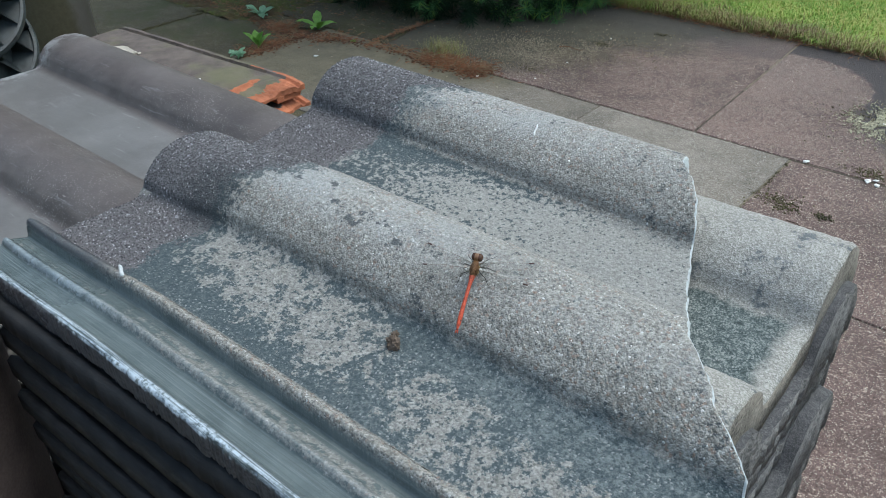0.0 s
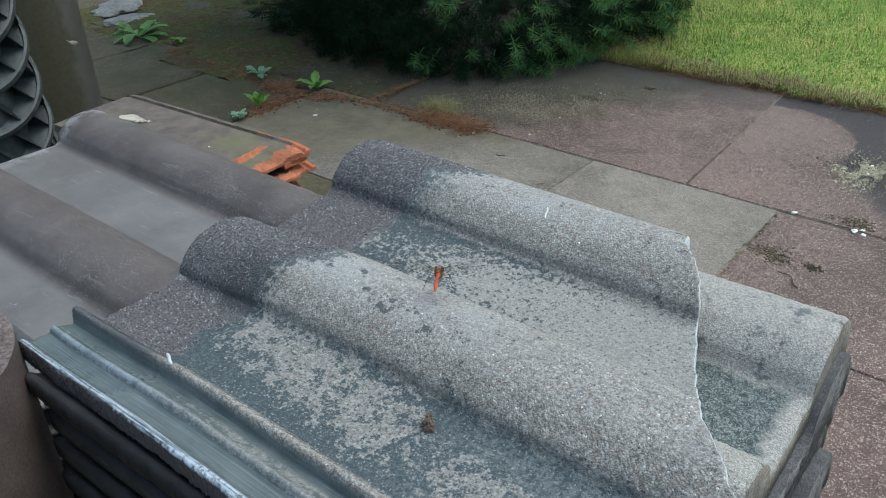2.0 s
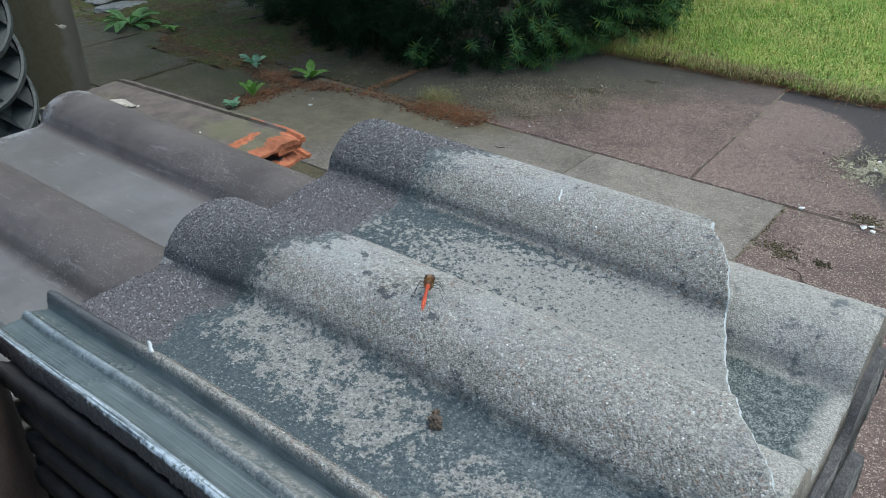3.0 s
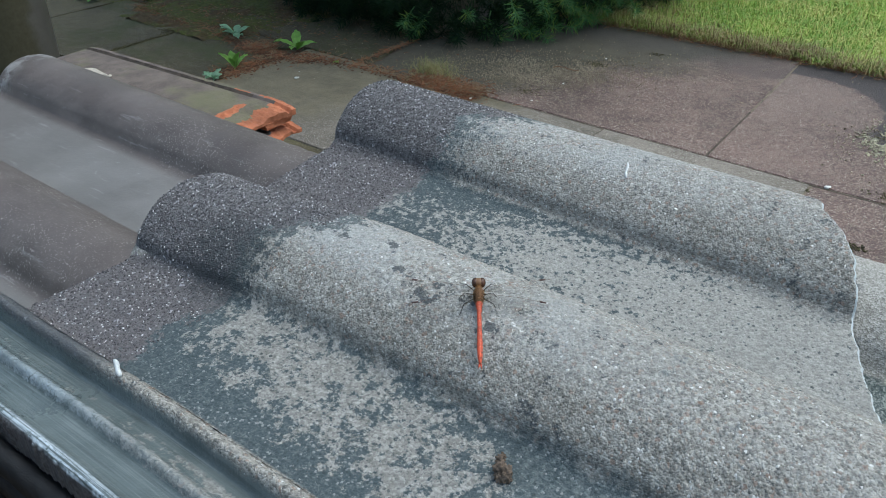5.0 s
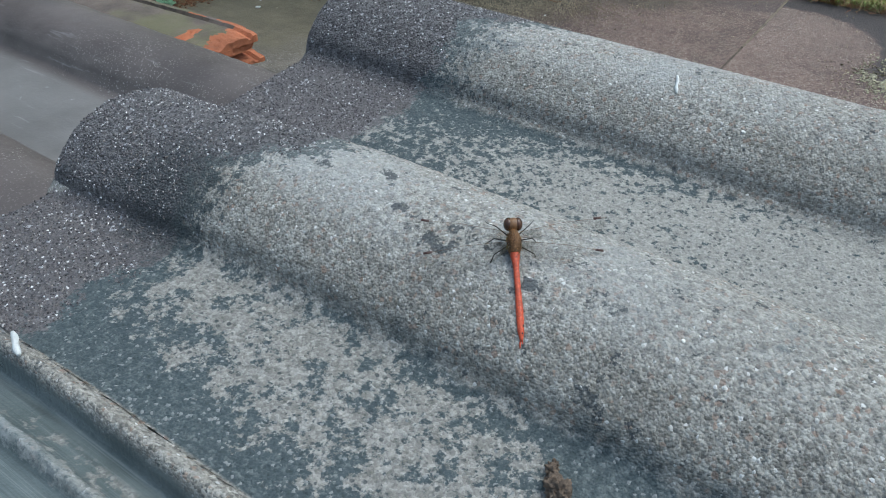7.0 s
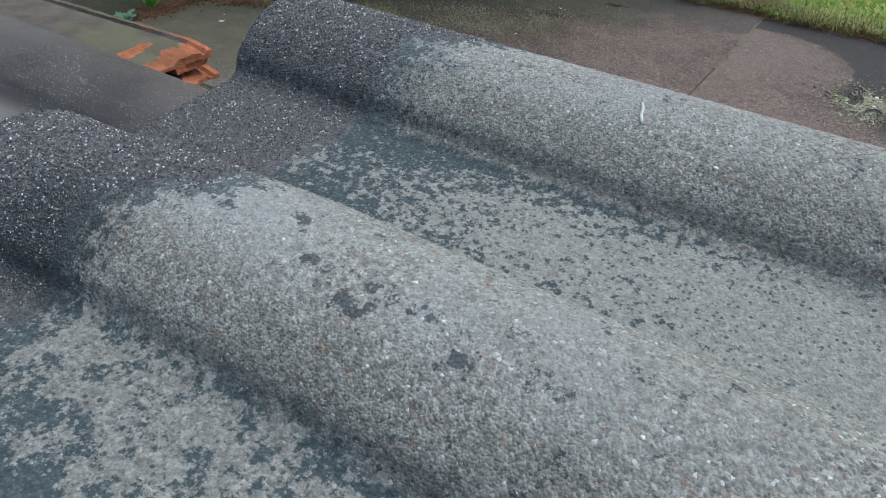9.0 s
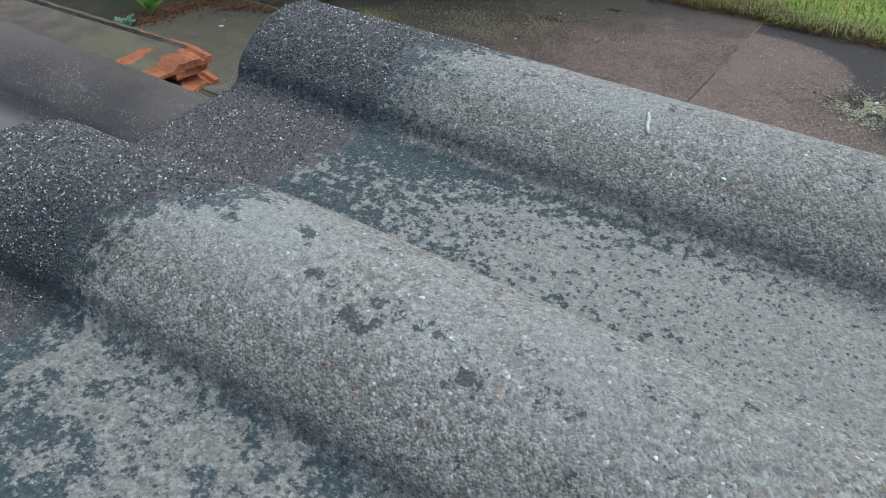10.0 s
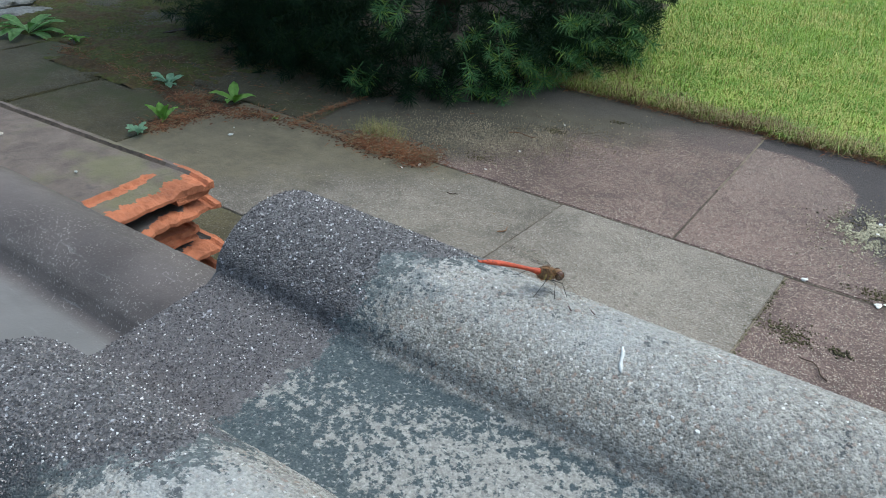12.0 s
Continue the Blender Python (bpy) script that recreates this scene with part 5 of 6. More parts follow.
def bush():
    rnd = random.Random(17)
    c, rx, ry, rz = Vector((-1.45, 2.02, 0.16)), 0.69, 0.74, 1.7
    b = base("conifer_bush", pose(c.x, c.y, 0), "dense dark green conifer bush overhanging the paving", "bush")
    trunk = bmesh.new()
    lathe(trunk, [(0, 0, -0.02), (0.02, 0.01, 0.25), (0, 0.02, 0.55), (0.01, 0, 0.95), (0, 0, 1.65)], [0.05, 0.042, 0.034, 0.026, 0.008], 12)
    part("trunk", trunk, M_BARK, b)
    for i in range(16):
        a, z = i * 2.4, 0.08 + 0.045 * i
        e = Vector((0.72 * rx * math.cos(a), 0.72 * ry * math.sin(a), z + 0.06))
        part("limb", lathe(bmesh.new(), [(0, 0, z), e * 0.5 + Vector((0, 0, z * 0.5 + 0.03)), e], [0.016, 0.010, 0.004], 7), M_BARK, b)
    data = [shoot_mesh(s) for s in range(5)]
    meshes = [mesh_of("shoot", v, f, [M_NEEDLELIT]) for v, f in data]
    shaded_meshes = [mesh_of("shoot", v, f, [M_NEEDLESHADE]) for v, f in data]

    def spot(shell):
        a = rnd.uniform(0, 2 * math.pi)
        z = 0.015 + 1.6 * rnd.random() ** 1.9
        s = math.sqrt(max(0.0, 1 - max(0.0, (z - 0.16) / rz) ** 2)) * (0.90 + 0.10 * min(1, z / 0.12))
        if math.cos(a) > 0.2:
            s *= 1 - 0.02 * min(1.0, (math.cos(a) - 0.2) * 2) * max(0.0, 1 - z / 0.38)
        if math.cos(a) > 0.2 and z > 0.18:
            s *= 1 + 0.10 * min(1.0, (math.cos(a) - 0.2) * 2) * min(1.0, (z - 0.18) / 0.25)
        lump = 1 + 0.13 * noise.noise(Vector((math.cos(a) * 3.2, math.sin(a) * 3.2, z * 6)))
        box = (abs(math.cos(a)) ** 2.7 + abs(math.sin(a)) ** 2.7) ** (-1 / 2.7)
        p = Vector((rx * box * s * lump * shell * math.cos(a), ry * box * s * lump * shell * math.sin(a), z))
        out = Vector((math.cos(a) / rx, math.sin(a) / ry, 0.35 * (z - 0.1))).normalized()
        return p, out, a, z

    def turn(out):
        d = (out + Vector((rnd.uniform(-0.5, 0.5), rnd.uniform(-0.5, 0.5), rnd.uniform(-0.55, 0.25)))).normalized()
        return d.to_track_quat("Z", "Y").to_matrix().to_4x4() @ Matrix.Rotation(rnd.uniform(0, 6.28), 4, "Z")
    made = 0
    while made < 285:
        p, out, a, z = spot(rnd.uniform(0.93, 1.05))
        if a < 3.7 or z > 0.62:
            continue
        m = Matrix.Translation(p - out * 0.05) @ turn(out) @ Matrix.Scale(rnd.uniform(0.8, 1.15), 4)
        # light painted in: shoots of the right front take the brighter needle copy
        part("shoot", (meshes if a > 5.42 or (a > 5.05 and made % 3 == 0) else shaded_meshes)[made % 5], None, b, m=m)
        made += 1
    verts, faces = [], []
    inner_data = [shoot_mesh(s, 40) for s in range(5)]
    for i in range(3700):
        p, out, a, z = spot(rnd.choice((0.96, 0.90, 0.84, 0.76, 0.66, 0.52)) * rnd.uniform(0.95, 1.03))
        while 0.6 < a < 3.3 and rnd.random() < 0.75:
            p, out, a, z = spot(rnd.choice((0.96, 0.90, 0.84, 0.76, 0.66, 0.52)) * rnd.uniform(0.95, 1.03))
        m = Matrix.Translation(p - out * 0.05) @ turn(out) @ Matrix.Scale(rnd.uniform(0.8, 1.2), 4)
        v, f = inner_data[i % 5]
        k = len(verts)
        verts.extend(tuple(m @ Vector(q)) for q in v)
        faces.extend(tuple(k + j for j in q) for q in f)
    # unseen overhang higher up, added to shade the bush front and the paving
    for i in range(1400):
        a, z = rnd.uniform(0, 6.283), rnd.uniform(0.78, 1.6)
        q = rnd.uniform(0.8, 1.54) * (1 - 0.32 * (z - 0.78))
        if i >= 1000:
            # the closed top
            q = 0.95 * math.sqrt(rnd.random())
            z = 1.75 - 0.45 * q + rnd.uniform(-0.08, 0.08)
        m = Matrix.Translation((rx * q * math.cos(a), ry * q * math.sin(a), z)) @ turn(Vector((math.cos(a), math.sin(a), -0.1))) @ Matrix.Scale(rnd.uniform(1.6, 2.3), 4)
        v, f = inner_data[i % 5]
        k = len(verts)
        verts.extend(tuple(m @ Vector(q)) for q in v)
        faces.extend(tuple(k + j for j in q) for q in f)
    inner = part("inner_foliage", mesh_of("inner_foliage", verts, faces, [M_NEEDLESHADE]), None, b)
    tagged(inner, kind="stuff")


def grass_mesh(name, spots, rnd, material, high, width, lean):
    vs, fs = [], []
    for x, y in spots:
        h, w = high * rnd.uniform(0.55, 1.25), width * rnd.uniform(0.7, 1.3)
        a, t = rnd.uniform(0, 6.283), rnd.uniform(0.15, lean)
        dx, dy = math.cos(a), math.sin(a)
        sx, sy = -dy * w / 2, dx * w / 2
        k = len(vs)
        b1, b2 = t * h * 0.35, t * h
        z1, z2 = h * 0.55, h * max(0.35, 1 - 0.35 * t)
        vs += [(x - sx, y - sy, -0.004), (x + sx, y + sy, -0.004), (x + dx * b1 + sx * 0.8, y + dy * b1 + sy * 0.8, z1),
               (x + dx * b1 - sx * 0.8, y + dy * b1 - sy * 0.8, z1), (x + dx * b2, y + dy * b2, z2)]
        fs += [(k, k + 1, k + 2, k + 3), (k + 3, k + 2, k + 4)]
    return mesh_of(name, vs, fs, [material])


def grass():
    rnd = random.Random(31)
    spots = []
    while len(spots) < 155000:
        y = LAWN_Y + 3.4 * rnd.random() ** 1.9
        x = rnd.uniform(-1.06, 1.3)
        if ((x + 1.45) / 0.5) ** 2 + ((y - 2.02) / 0.6) ** 2 < 1:
            continue
        if y < LAWN_Y + 0.016 + 0.060 * noise.noise(Vector((x * 7, 0, 0))) + 0.020 * noise.noise(Vector((x * 40, 0, 0))):
            continue
        if noise.noise(Vector((x * 3.2, y * 3.2, 4))) + 0.55 < rnd.random() * 0.5:
            continue
        spots.append((x, y))
    thing("grass", grass_mesh("grass", spots, rnd, M_GRASS, 0.025, 0.0020, 2.3), Matrix(), "short bright green lawn grass", "grass", kind="stuff")
    spots = []
    for _ in range(8000):
        x = rnd.uniform(-1.06, 1.3)
        spots.append((x, LAWN_Y - 0.006 + abs(rnd.gauss(0, 0.035)) + 0.03 * noise.noise(Vector((x * 9, 0, 0)))))
    for _ in range(2600):
        x = rnd.gauss(-0.93, 0.12)
        spots.append((x, LAWN_Y + 0.03 + abs(rnd.gauss(0, 0.14))))
    thing("dry_grass", grass_mesh("dry_grass", spots, rnd, M_DRY, 0.040, 0.0013, 2.3), Matrix(), "dry straw-coloured grass along the lawn's edge", "grass", kind="stuff")


def leaf_bm(length, width, lobes, droop, seed, spoon=0.75, arc=0.26):
    rnd = random.Random(seed)
    n = 12
    bm = bmesh.new()
    rows = []
    for i in range(n + 1):
        f = i / n
        w = width * (math.sin(math.pi * min(1, f ** spoon)) ** 0.8) * (1 + lobes * (0.5 if i % 3 == 0 else -0.3)) + 0.0012 * (1 - f)
        z = length * (arc * math.sin(f * 1.9) - droop * f * f)
        rows.append([bm.verts.new((length * f, s * w / 2, z + abs(s) * 0.16 * w + 0.002 * rnd.uniform(-1, 1) * f)) for s in (-1, -0.5, 0, 0.5, 1)])
    for a, b in zip(rows, rows[1:]):
        for j in range(4):
            bm.faces.new((a[j], b[j], b[j + 1], a[j + 1]))
    bmesh.ops.solidify(bm, geom=bm.faces[:], thickness=0.0005)
    return bm


def weed(at, leaves, length, width, material, label, lobes=0.0, droop=0.35, seed=0, spoon=0.75, arc=0.26, lift=22):
    rnd = random.Random(seed)
    w = base("weed", pose(at[0], at[1], 0.0), label, "weed", "weeds in the paving joints")
    for i in range(leaves):
        k = rnd.uniform(0.7, 1.1)
        part("leaf", leaf_bm(length * k, width * k, lobes, droop + rnd.uniform(-0.1, 0.15), seed * 31 + i, spoon, arc), material, w,
             m=pose(0, 0, 0.001 + 0.001 * i, rnd.uniform(-8, 8), rnd.uniform(-lift, 4), 360 * i / leaves + rnd.uniform(-18, 18)), smooth=False)


def weeds():
    blue, green = "blue-green rosette weed in a paving joint", "bright green leafy weed in a paving joint"
    weed((-1.348, 0.852), 9, 0.029, 0.015, M_LEAFBLUE, blue, 0.10, 0.04, 1, 1.5, 0.16, 40)
    weed((-1.368, 0.928), 5, 0.043, 0.019, M_LEAF, green, 0.16, -0.12, 2, 1.1, 0.26, 58)
    weed((-1.562, 1.088), 11, 0.040, 0.018, M_LEAFBLUE, blue, 0.10, 0.04, 3, 1.6, 0.16, 40)
    weed((-1.360, 1.112), 5, 0.057, 0.025, M_LEAF, green, 0.16, -0.06, 4, 1.1)
    weed((-2.205, 1.120), 14, 0.098, 0.030, M_LEAFPALE, "large spreading rosette weed with broad pale leaves", 0.06, 0.16, 5, 1.7, 0.20, 16)
    weed((-2.05, 1.165), 7, 0.035, 0.012, M_LEAF, green, 0.2, 0.2, 6)
    weed((-1.215, 1.098), 4, 0.012, 0.006, M_LEAF, green, 0.0, 0.2, 7)


# ---------------------------------------------------------------- litter, grit and moss
def slivers(name, spots, rnd, material, length, width, label, category):
    """Loose needles lying across each other."""
    vs, fs = [], []
    for x, y, z in spots:
        l, a, p = length * rnd.uniform(0.5, 1.2), rnd.uniform(0, 6.283), rnd.uniform(-0.25, 0.45)
        d = Vector((math.cos(a) * math.cos(p), math.sin(a) * math.cos(p), math.sin(p))) * l
        s = Vector((-math.sin(a), math.cos(a), 0)) * width / 2
        o = Vector((x, y, z + 0.0015))
        k = len(vs)
        mid = o + d * 0.5 + Vector((0, 0, 0.0012))
        vs += [tuple(o - s), tuple(o + s), tuple(mid + s), tuple(o + d), tuple(mid - s), tuple(mid + Vector((0, 0, 0.0012)))]
        fs += [(k, k + 1, k + 2, k + 5), (k, k + 5, k + 4), (k + 5, k + 2, k + 3), (k + 4, k + 5, k + 3)]
    thing(name, mesh_of(name, vs, fs, [material]), Matrix(), label, category, kind="stuff")


def grains(name, spots, rnd, material, size, label, category):
    vs, fs = [], []
    octa = ((0, 1, 2), (0, 2, 3), (0, 3, 4), (0, 4, 1), (5, 2, 1), (5, 3, 2), (5, 4, 3), (5, 1, 4))
    for x, y, z in spots:
        r = size * (0.4 + 1.1 * rnd.random() ** 2.5)
        a = rnd.uniform(0, 6.28)
        k = len(vs)
        vs.append((x, y, z + r * rnd.uniform(0.7, 1.0)))
        for j in range(4):
            q = r * rnd.uniform(0.7, 1.25)
            vs.append((x + q * math.cos(a + j * 1.571), y + q * math.sin(a + j * 1.571), z + r * rnd.uniform(0.2, 0.5)))
        vs.append((x, y, z - 0.002))
        fs += [tuple(k + i for i in f) for f in octa]
    thing(name, mesh_of(name, vs, fs, [material]), Matrix(), label, category, kind="stuff")


def litter():
    rnd = random.Random(77)
    line = [(-2.02, 1.10), (-1.80, 1.085), (-1.66, 1.075), (-1.52, 1.07), (-1.40, 1.06), (-1.27, 1.087), (-1.13, 1.119), (-1.02, 1.115), (-0.95, 1.125), (-0.83, 1.135)]
    heavy = [0.45, 0.5, 0.6, 1.2, 1.7, 0.4, 0.25, 0.9, 1.7, 0.2]
    spots, bits = [], []
    for (a, b), (c, d), h in zip(line, line[1:], heavy):
        for _ in range(int(620 * h)):
            f = rnd.random()
            if noise.noise(Vector(((a + (c - a) * f) * 24, b * 9, 6))) < rnd.uniform(-0.25, 0.1):
                continue
            sp = 0.011 + 0.014 * h * rnd.random()
            spots.append((a + (c - a) * f + rnd.gauss(0, 0.01), b + (d - b) * f + rnd.gauss(0, sp), abs(rnd.gauss(0, 0.004))))
    for _ in range(900):
        spots.append((rnd.gauss(-0.92, 0.055), rnd.gauss(1.125, 0.018), abs(rnd.gauss(0, 0.006))))
    for _ in range(500):
        f = rnd.random()
        spots.append((-1.36 + 0.03 * rnd.gauss(0, 0.7), 0.87 + 0.19 * f, abs(rnd.gauss(0, 0.003))))
    for _ in range(260):
        f = rnd.random()
        spots.append((-1.178 + rnd.gauss(0, 0.004), 1.12 + 0.22 * f, 0))
    for _ in range(2600):
        spots.append((rnd.uniform(-1.1, 0.9), LAWN_Y - 0.006 + rnd.gauss(0, 0.012), 0))
    for _ in range(350):
        spots.append((rnd.gauss(-1.45, 0.25), rnd.gauss(1.35, 0.10), 0))
    for _ in range(420):
        spots.append((rnd.gauss(-1.82, 0.13), rnd.gauss(1.19, 0.05), abs(rnd.gauss(0, 0.004))))
    slivers("needle_litter", spots, rnd, M_LITTER, 0.017, 0.0011, "rusty brown fallen conifer needles on the paving", "needle litter")
    for _ in range(7000):
        f = rnd.gauss(0, 1)
        x = -0.80 + 0.095 * f
        y = 1.30 + 0.07 * rnd.gauss(0, 1) + 0.5 * max(0, x + 0.85)
        bits.append((x, y, 0))
    for _ in range(500):
        bits.append((rnd.uniform(-1.3, 0.4), rnd.uniform(0.85, 1.72), 0))
    for _ in range(700):
        bits.append((rnd.gauss(-0.06, 0.06), rnd.gauss(1.40, 0.06), 0))
    grains("grit", bits, rnd, M_GRIT, 0.0015, "fine grey-brown grit scattered on the slabs", "grit")
    mould = []
    for (a, b), (c, d), h in zip(line, line[1:], heavy):
        for _ in range(int(1100 * h)):
            f = rnd.random()
            mould.append((a + (c - a) * f + rnd.gauss(0, 0.008), b + (d - b) * f + rnd.gauss(0, 0.010 + 0.006 * h), -0.0008))
    for _ in range(2200):
        mould.append((rnd.gauss(-1.36, 0.018), rnd.uniform(0.88, 1.07), -0.0008))
    for _ in range(2600):
        mould.append((rnd.gauss(-1.80, 0.11), rnd.gauss(1.13, 0.022), -0.0008))
    grains("leaf_mould", mould, rnd, M_MOULD, 0.0026, "rusty brown rotted needle mould in the joints", "leaf mould")
    moss = []
    for cx, cy, s, k in ((-0.115, 0.985, 0.020, 190), (-0.10, 0.965, 0.012, 110), (-0.045, 0.975, 0.008, 90), (-0.03, 1.165, 0.018, 200), (-0.09, 1.40, 0.038, 90), (-1.74, 1.02, 0.02, 300), (-0.735, 1.455, 0.014, 160), (-0.77, 1.22, 0.02, 140), (-0.655, 1.60, 0.01, 40)):
        for _ in range(k):
            moss.append((rnd.gauss(cx, s), rnd.gauss(cy, s * 0.6), 0))
    for _ in range(900):
        moss.append((-1.72 + rnd.gauss(0, 0.006), rnd.uniform(0.75, 1.08), 0))
    for _ in range(110):
        moss.append((-0.155 + rnd.gauss(0, 0.003), 0.88 + 0.25 * rnd.random(), -0.001))
    grains("moss", moss, rnd, M_MOSS, 0.0017, "low olive-green moss in cracks of the paving", "moss")
    crumbs = [(rnd.gauss(-0.078, 0.032), rnd.gauss(1.390, 0.040), -0.0008) for _ in range(2400)]
    crumbs = [c for c in crumbs if noise.noise(Vector((c[0] * 60, c[1] * 26, 2))) > -0.12]
    grains("lichen", crumbs, rnd, M_LICHEN, 0.0022, "pale yellowish lichen on a paving slab", "lichen")
    cushions = []
    for cx, cy, s, k in ((-1.90, 1.22, 0.10, 2500), (-2.15, 1.33, 0.16, 4500), (-1.72, 1.15, 0.05, 900), (-1.85, 1.45, 0.2, 3000)):
        for _ in range(k):
            cushions.append((rnd.gauss(cx, s), rnd.gauss(cy, s * 0.55), -0.002))
    grains("moss_cushion", cushions, rnd, M_CUSHION, 0.0032, "soft olive-brown moss over old slabs", "moss")
    # a mat of moss with a ragged outline over the oldest slabs
    nx, ny = 260, 170
    xs, ys = np.linspace(-2.75, -1.50, nx), np.linspace(1.02, 1.85, ny)
    vs, fs = [], []
    for y in ys:
        for x in xs:
            f = noise.noise(Vector((x * 5, y * 5, 1))) + 0.55 * noise.noise(Vector((x * 14, y * 14, 3))) + 0.35 * noise.noise(Vector((x * 45, y * 45, 5)))
            f += 0.38 - 4.0 * max(0.0, 1.16 - y - 0.12 * (x + 1.9)) - 1.6 * max(0.0, x + 1.72)
            vs.append((x, y, max(-0.006, min(0.012, 0.016 * f)) + 0.0035 * noise.noise(Vector((x * 190, y * 190, 8)))))
    fs = [(j * nx + i, j * nx + i + 1, (j + 1) * nx + i + 1, (j + 1) * nx + i) for j in range(ny - 1) for i in range(nx - 1)]
    thing("moss_mat", mesh_of("moss_mat", vs, fs, [M_MAT], smooth=True), Matrix(), "dark olive moss grown over old slabs", "moss", kind="stuff")
    tuft = []
    for _ in range(420):
        tuft.append((rnd.gauss(-0.990, 0.026), rnd.gauss(1.180, 0.020)))
    thing("weed_tuft", grass_mesh("weed_tuft", tuft, rnd, M_STRAW, 0.038, 0.0005, 2.0), Matrix(), "wispy yellow-green tuft of fine weed", "weed tuft", kind="stuff")


def chip(at, size, seed, material=None, flat=0.55, rough=0.35, name="stone_chip", label="small white stone chip lying on the paving", category="stone chip"):
    bm = bmesh.new()
    bmesh.ops.create_icosphere(bm, subdivisions=2 if size < 0.02 else 4, radius=size, matrix=Matrix.Diagonal((1.2, 0.85, flat, 1)))
    for v in bm.verts:
        v.co *= 1 + rough * noise.noise(v.co * (0.9 / size) + Vector((seed, 0, 0))) + rough * 0.6 * noise.noise(v.co * (2.6 / size) + Vector((seed, 3, 0)))
    me = bpy.data.meshes.new(name)
    bm.to_mesh(me)
    bm.free()
    me.materials.append(material or M_WHITE)
    thing(name, me, pose(at[0], at[1], at[2] + size * flat * 0.7, 0, 0, seed * 47), label, category)


def chips():
    for k, (x, y, s) in enumerate(((-0.132, 1.143, 0.007), (-0.028, 1.133, 0.008), (-0.012, 1.128, 0.006), (-0.018, 1.145, 0.005), (-1.217, 0.977, 0.0065), (-0.837, 1.108, 0.005),
                                   (-0.854, 1.075, 0.004), (-0.73, 1.176, 0.003), (-0.73, 1.30, 0.003), (-0.736, 1.50, 0.0035), (-1.66, 1.10, 0.004), (-0.95, 1.145, 0.003), (-1.005, 1.118, 0.004),
                                   (-0.08, 1.43, 0.005), (-0.075, 1.385, 0.004), (-1.245, 1.01, 0.002))):
        chip((x, y, 0.0), s * 0.72, k + 1, flat=0.4, rough=0.6)
    chip((-1.070, 0.438, 0.1965), 0.019, 23, M_LIME, 0.07, 1.0, "mortar_crumb", "pale flat splash of lime mortar on a clay tile", "mortar crumb")
    for k, (x, y, s) in enumerate(((-1.036, 0.437, 0.006), (-1.045, 0.432, 0.004), (-1.028, 0.443, 0.0035))):
        chip((x, y, 0.1965), s, k + 20, M_LIME, 0.5, 0.7, "mortar_crumb", "small crumb of lime mortar on a clay tile", "mortar crumb")
    for k, (x, y, r) in enumerate(((-0.0215, 0.1885, 0.0009), (-0.103, 0.0500, 0.0006), (-0.0600, 0.0560, 0.0007), (-0.045, 0.0480, 0.0005), (0.012, 0.0430, 0.0006), (-0.118, 0.2010, 0.0005))):
        chip((x, y, TOP + tile_height(y) - r * 0.2), r, k + 60, None, 0.6, 0.4, "quartz_grain", "white quartz grain in the tile's sanded roll", "quartz grain")
    chip((-0.845, 0.435, 0.198), 0.002, 31, None, label="tiny white stone chip on a clay tile")
    # flat stones beside the far weed
    for k, (x, y, s) in enumerate(((-2.44, 1.235, 0.07), (-2.62, 1.30, 0.10), (-2.33, 1.20, 0.04))):
        chip((x, y, -s * 0.05), s, k + 40, M_ROCK, 0.16, 0.5, "flat_stone", "flat grey stone lying in moss", "stone")
    # dark slat half buried in the moss
    bm = bmesh.new()
    bmesh.ops.create_cube(bm, size=1, matrix=Matrix.Diagonal((0.20, 0.014, 0.012, 1)))
    bmesh.ops.subdivide_edges(bm, edges=bm.edges[:], cuts=3)
    for v in bm.verts:
        v.co += Vector((0, 0.004, 0.003)) * noise.noise(v.co * 40)
    me = bpy.data.meshes.new("slat")
    bm.to_mesh(me)
    bm.free()
    me.materials.append(M_BARK)
    thing("slat", me, pose(-1.935, 1.465, 0.006, 0, 0, 88), "dark rotten wooden slat lying in moss", "wooden slat")
    # twigs
    for k, (x, y, l, yaw) in enumerate(((-0.772, 1.382, 0.06, 20), (-0.06, 0.915, 0.05, 150), (-0.565, 0.98, 0.025, 80), (-0.71, 1.04, 0.02, 10), (-0.35, 1.735, 0.05, 200), (-0.20, 1.74, 0.07, 165), (-0.6, 1.742, 0.05, 190))):
        bm = bmesh.new()
        n = 8
        lathe(bm, [(l * (i / (n - 1) - 0.5), 0.14 * l * math.sin(i * 0.8 + k), 0.002 + 0.0008 * (i % 2)) for i in range(n)], [0.0011 * (1 - 0.5 * i / n) for i in range(n)], 6)
        me = bpy.data.meshes.new("twig")
        bm.to_mesh(me)
        bm.free()
        me.materials.append(M_BARK if k % 2 else M_LITTERTWIG)
        thing("twig", me, pose(x, y, 0, 0, 0, yaw), "thin dry brown twig lying on the paving", "twig")


M_ROCK = plain("pale_stone", (0.215, 0.215, 0.20), 0.9, 120, 0.35, 0.8, 0.004)
M_GRITRIM = plain("gritty_rim", (0.165, 0.130, 0.118), 0.9, 330, 0.62, 1.0, 0.003)
M_LITTERTWIG = plain("dry_twig", (0.19, 0.10, 0.05), 0.85, 300, 0.35, 0.5, 0.0005)
standing_tile()
drum()
pipe()
bush()
grass()
weeds()
litter()
chips()


lay_paving()


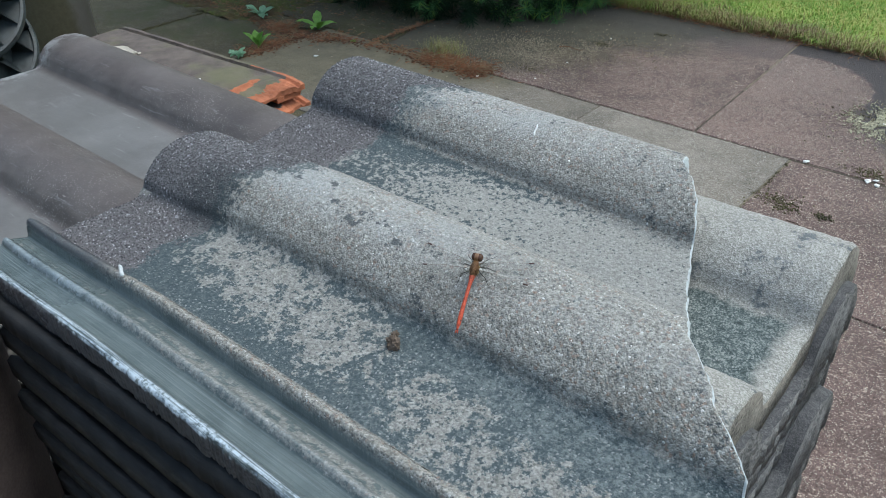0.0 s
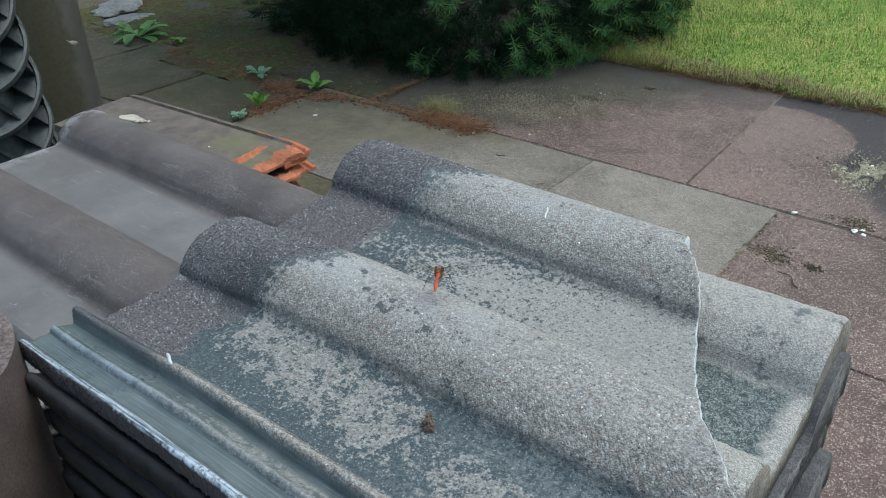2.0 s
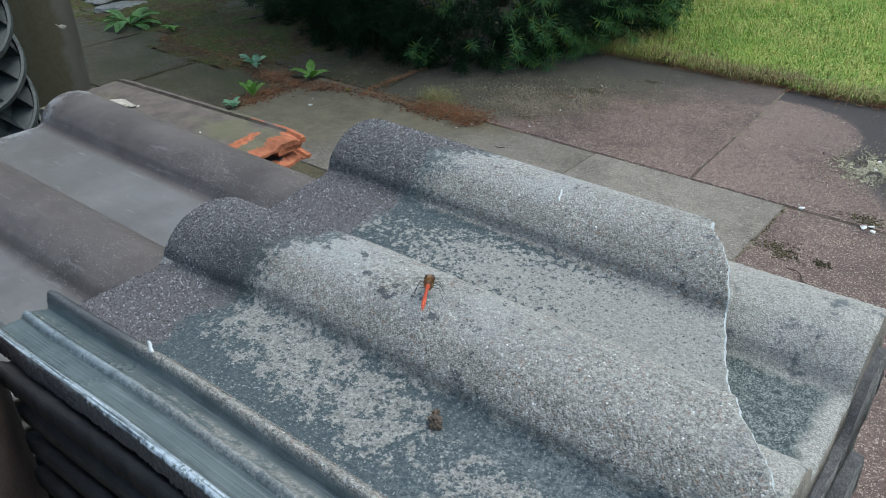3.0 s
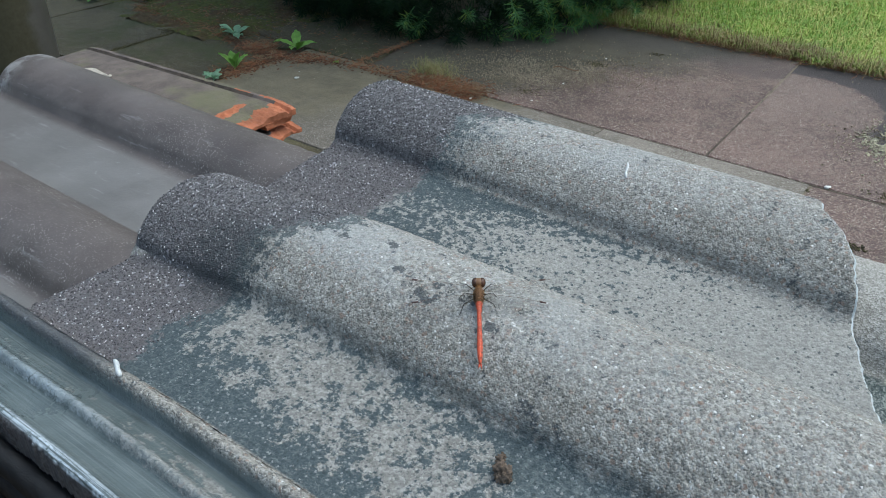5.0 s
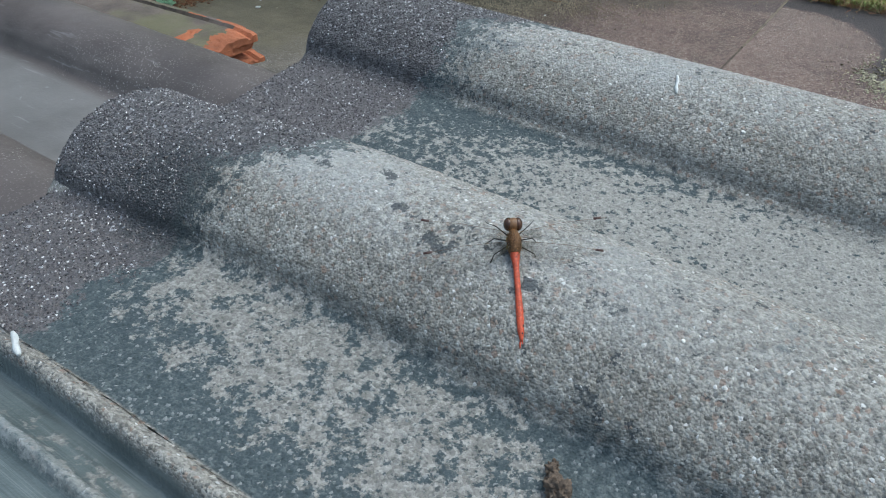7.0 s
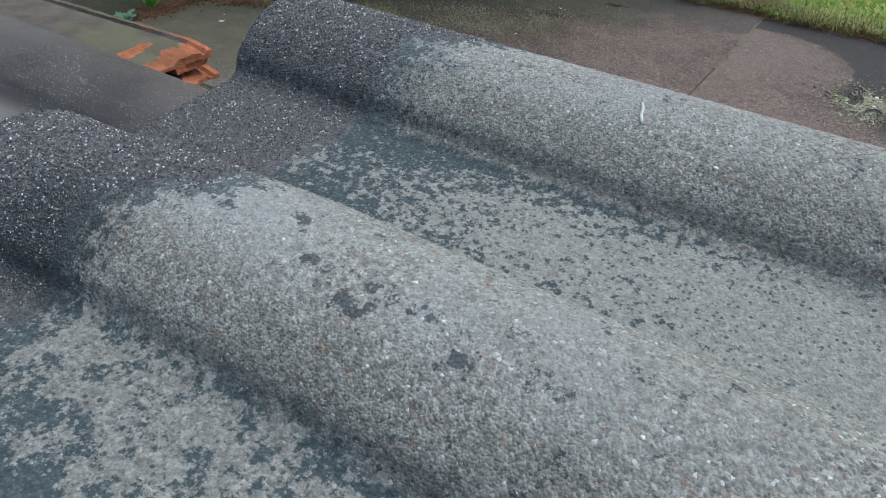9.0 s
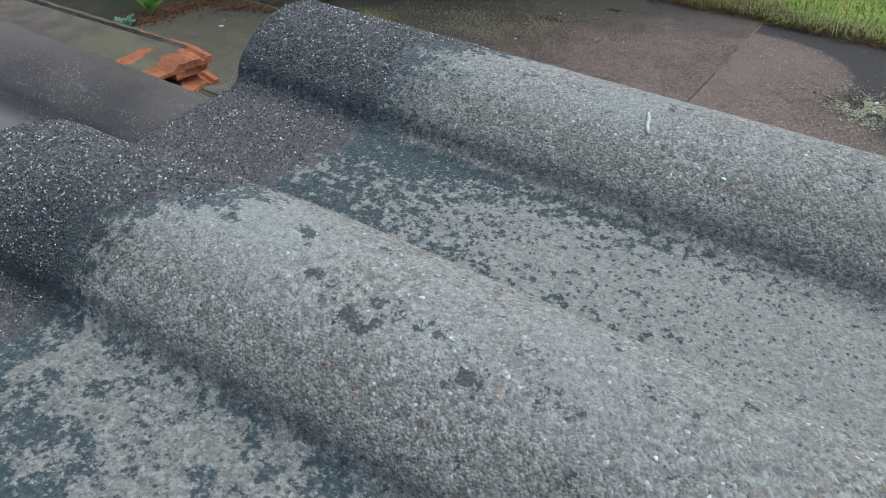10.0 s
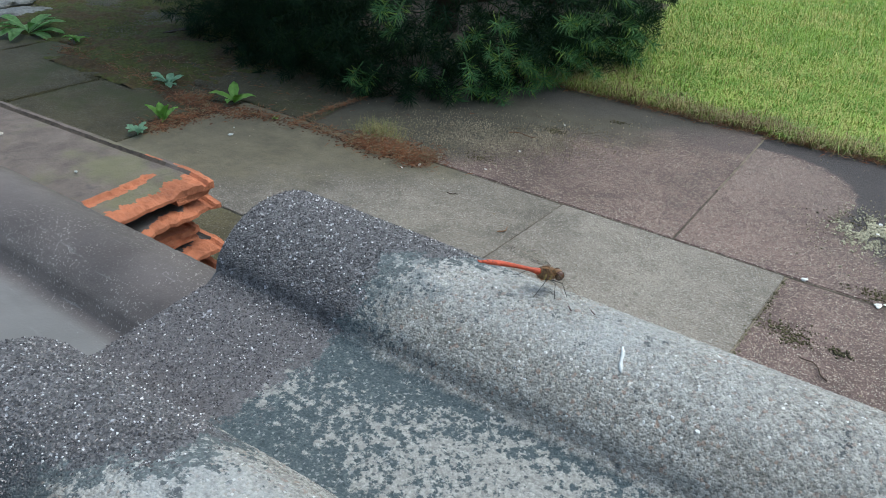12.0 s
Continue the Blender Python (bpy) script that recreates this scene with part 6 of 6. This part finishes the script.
# ---------------------------------------------------------------- what moves
def facing(head, tail, roll=0.0):
    """The dragonfly's pose from the places of its head and tail tip, in metres over the paving."""
    h, t = Vector(head), Vector(tail)
    f = (h - t).normalized()
    at = t + f * 0.0315
    s = Vector((0, 0, 1)).cross(f).normalized()
    u = f.cross(s)
    return Matrix.Translation(at) @ Matrix((f, s, u)).transposed().to_4x4() @ pose(0, 0, 0, roll, 0, 0)


def motions():
    fly_rows = [
        (0.0, (0.0195, 0.0430, 0.0390), (0.0290, 0.0160, 0.0150)),
        (0.1, (0.0200, 0.0430, 0.0400), (0.0300, 0.0150, 0.0170)),
        (0.2, (0.0047, 0.0480, 0.0600), (0.0190, 0.0140, 0.0480)),
        (0.4, (0.2600, 0.0900, 0.3300), (0.2750, 0.0560, 0.3200)),
        (0.9, (0.3000, 0.2600, 0.3900), (0.2900, 0.2250, 0.3800)),
        (1.3, (-0.0900, 0.3300, 0.3600), (-0.0600, 0.3050, 0.3600)),
        (1.4, (-0.1770, 0.2749, 0.1000), (-0.1550, 0.2470, 0.1120)),
        (1.5, (-0.0117, 0.1046, 0.0800), (0.0055, 0.0785, 0.0980)),
        (1.6, (-0.0200, 0.1080, 0.0800), (-0.0040, 0.0820, 0.1000)),
        (1.7, (-0.0236, 0.1120, 0.0800), (-0.0100, 0.0830, 0.0985)),
        (1.8, (-0.0170, 0.0700, 0.0700), (0.0010, 0.0430, 0.0880)),
        (1.9, (-0.0440, 0.0700, 0.0500), (-0.0250, 0.0380, 0.0440)),
        (2.0, (-0.0523, 0.0740, 0.0450), (-0.0303, 0.0445, 0.0530)),
        (2.1, (-0.0500, 0.0650, 0.0420), (-0.0285, 0.0340, 0.0470)),
        (2.25, (-0.0500, 0.0600, 0.0385), (-0.0296, 0.0292, 0.0465)),
        (3.0, (-0.0500, 0.0560, 0.0380), (-0.0283, 0.0250, 0.0425)),
        (4.8, (-0.0505, 0.0530, 0.0380), (-0.0284, 0.0240, 0.0235)),
        (5.5, (-0.0500, 0.0535, 0.0380), (-0.0288, 0.0265, 0.0190)),
        (7.2, (-0.0502, 0.0533, 0.0380), (-0.0293, 0.0272, 0.0178)),
        (7.4, (-0.0600, 0.0900, 0.0900), (-0.0390, 0.0600, 0.0800)),
        (7.7, (-0.2500, 0.5200, 0.5000), (-0.2300, 0.4900, 0.4900)),
        (9.5, (-0.3500, 0.6000, 0.7000), (-0.3750, 0.5750, 0.7000)),
        (10.7, (-0.2500, 0.4200, 0.4500), (-0.2850, 0.4200, 0.4550)),
        (10.8, (-0.1300, 0.2700, 0.2200), (-0.1680, 0.2830, 0.2250)),
        (10.9, (-0.0922, 0.2013, 0.1000), (-0.1312, 0.2187, 0.1000)),
        (11.0, (-0.0875, 0.1955, 0.0690), (-0.1250, 0.1895, 0.0810)),
        (11.1, (-0.0930, 0.2080, 0.0620), (-0.1310, 0.2140, 0.0680)),
        (11.2, (-0.1005, 0.2060, 0.0550), (-0.1380, 0.2010, 0.0620)),
        (11.3, (-0.1040, 0.2120, 0.0500), (-0.1390, 0.1950, 0.0580)),
        (11.4, (-0.0940, 0.2190, 0.0420), (-0.1280, 0.2000, 0.0500)),
        (11.5, (-0.1050, 0.2285, 0.0380), (-0.1258, 0.2010, 0.0545)),
        (12.0, (-0.1011, 0.2300, 0.0368), (-0.1214, 0.1995, 0.0480)),
    ]
    up = Vector((0, 0, TOP))
    walk(FLY, [(t, facing(Vector(h) + up, Vector(e) + up)) for t, h, e in fly_rows])
    for wing, s, fore in WINGS:
        root = Vector((0.0022 if fore else -0.0008, s * 0.0016, 0.0028))

        def at(lift, sweep):
            return Matrix.Translation(root) @ pose(0, 0, 0, s * lift, 0, s * sweep)
        rest, sweep = (-10, -14 if fore else 4)
        rows = [(0.0, at(rest, sweep)), (0.1, at(rest, sweep))]
        for a, b in ((0.1667, 2.2), (7.2, 11.4)):
            t, k = a, 0
            while t < b:
                if t < 1.0 or 1.3 < t < 2.3 or 7.1 < t < 7.7 or t > 10.6:
                    rows.append((t, at(34 if k % 2 == 0 else -20, sweep)))
                    t += 1 / 15
                else:
                    t += 0.2
                k += 1
            if b < 3:
                rows += [(b + 0.08, at(rest, sweep)), (7.13, at(rest, sweep))]
            else:
                rows += [(11.47, at(26, sweep)), (11.6, at(24, sweep)), (11.9, at(rest, sweep))]
        rows.append((12.0, at(rest, sweep)))
        walk(wing, rows)


motions()
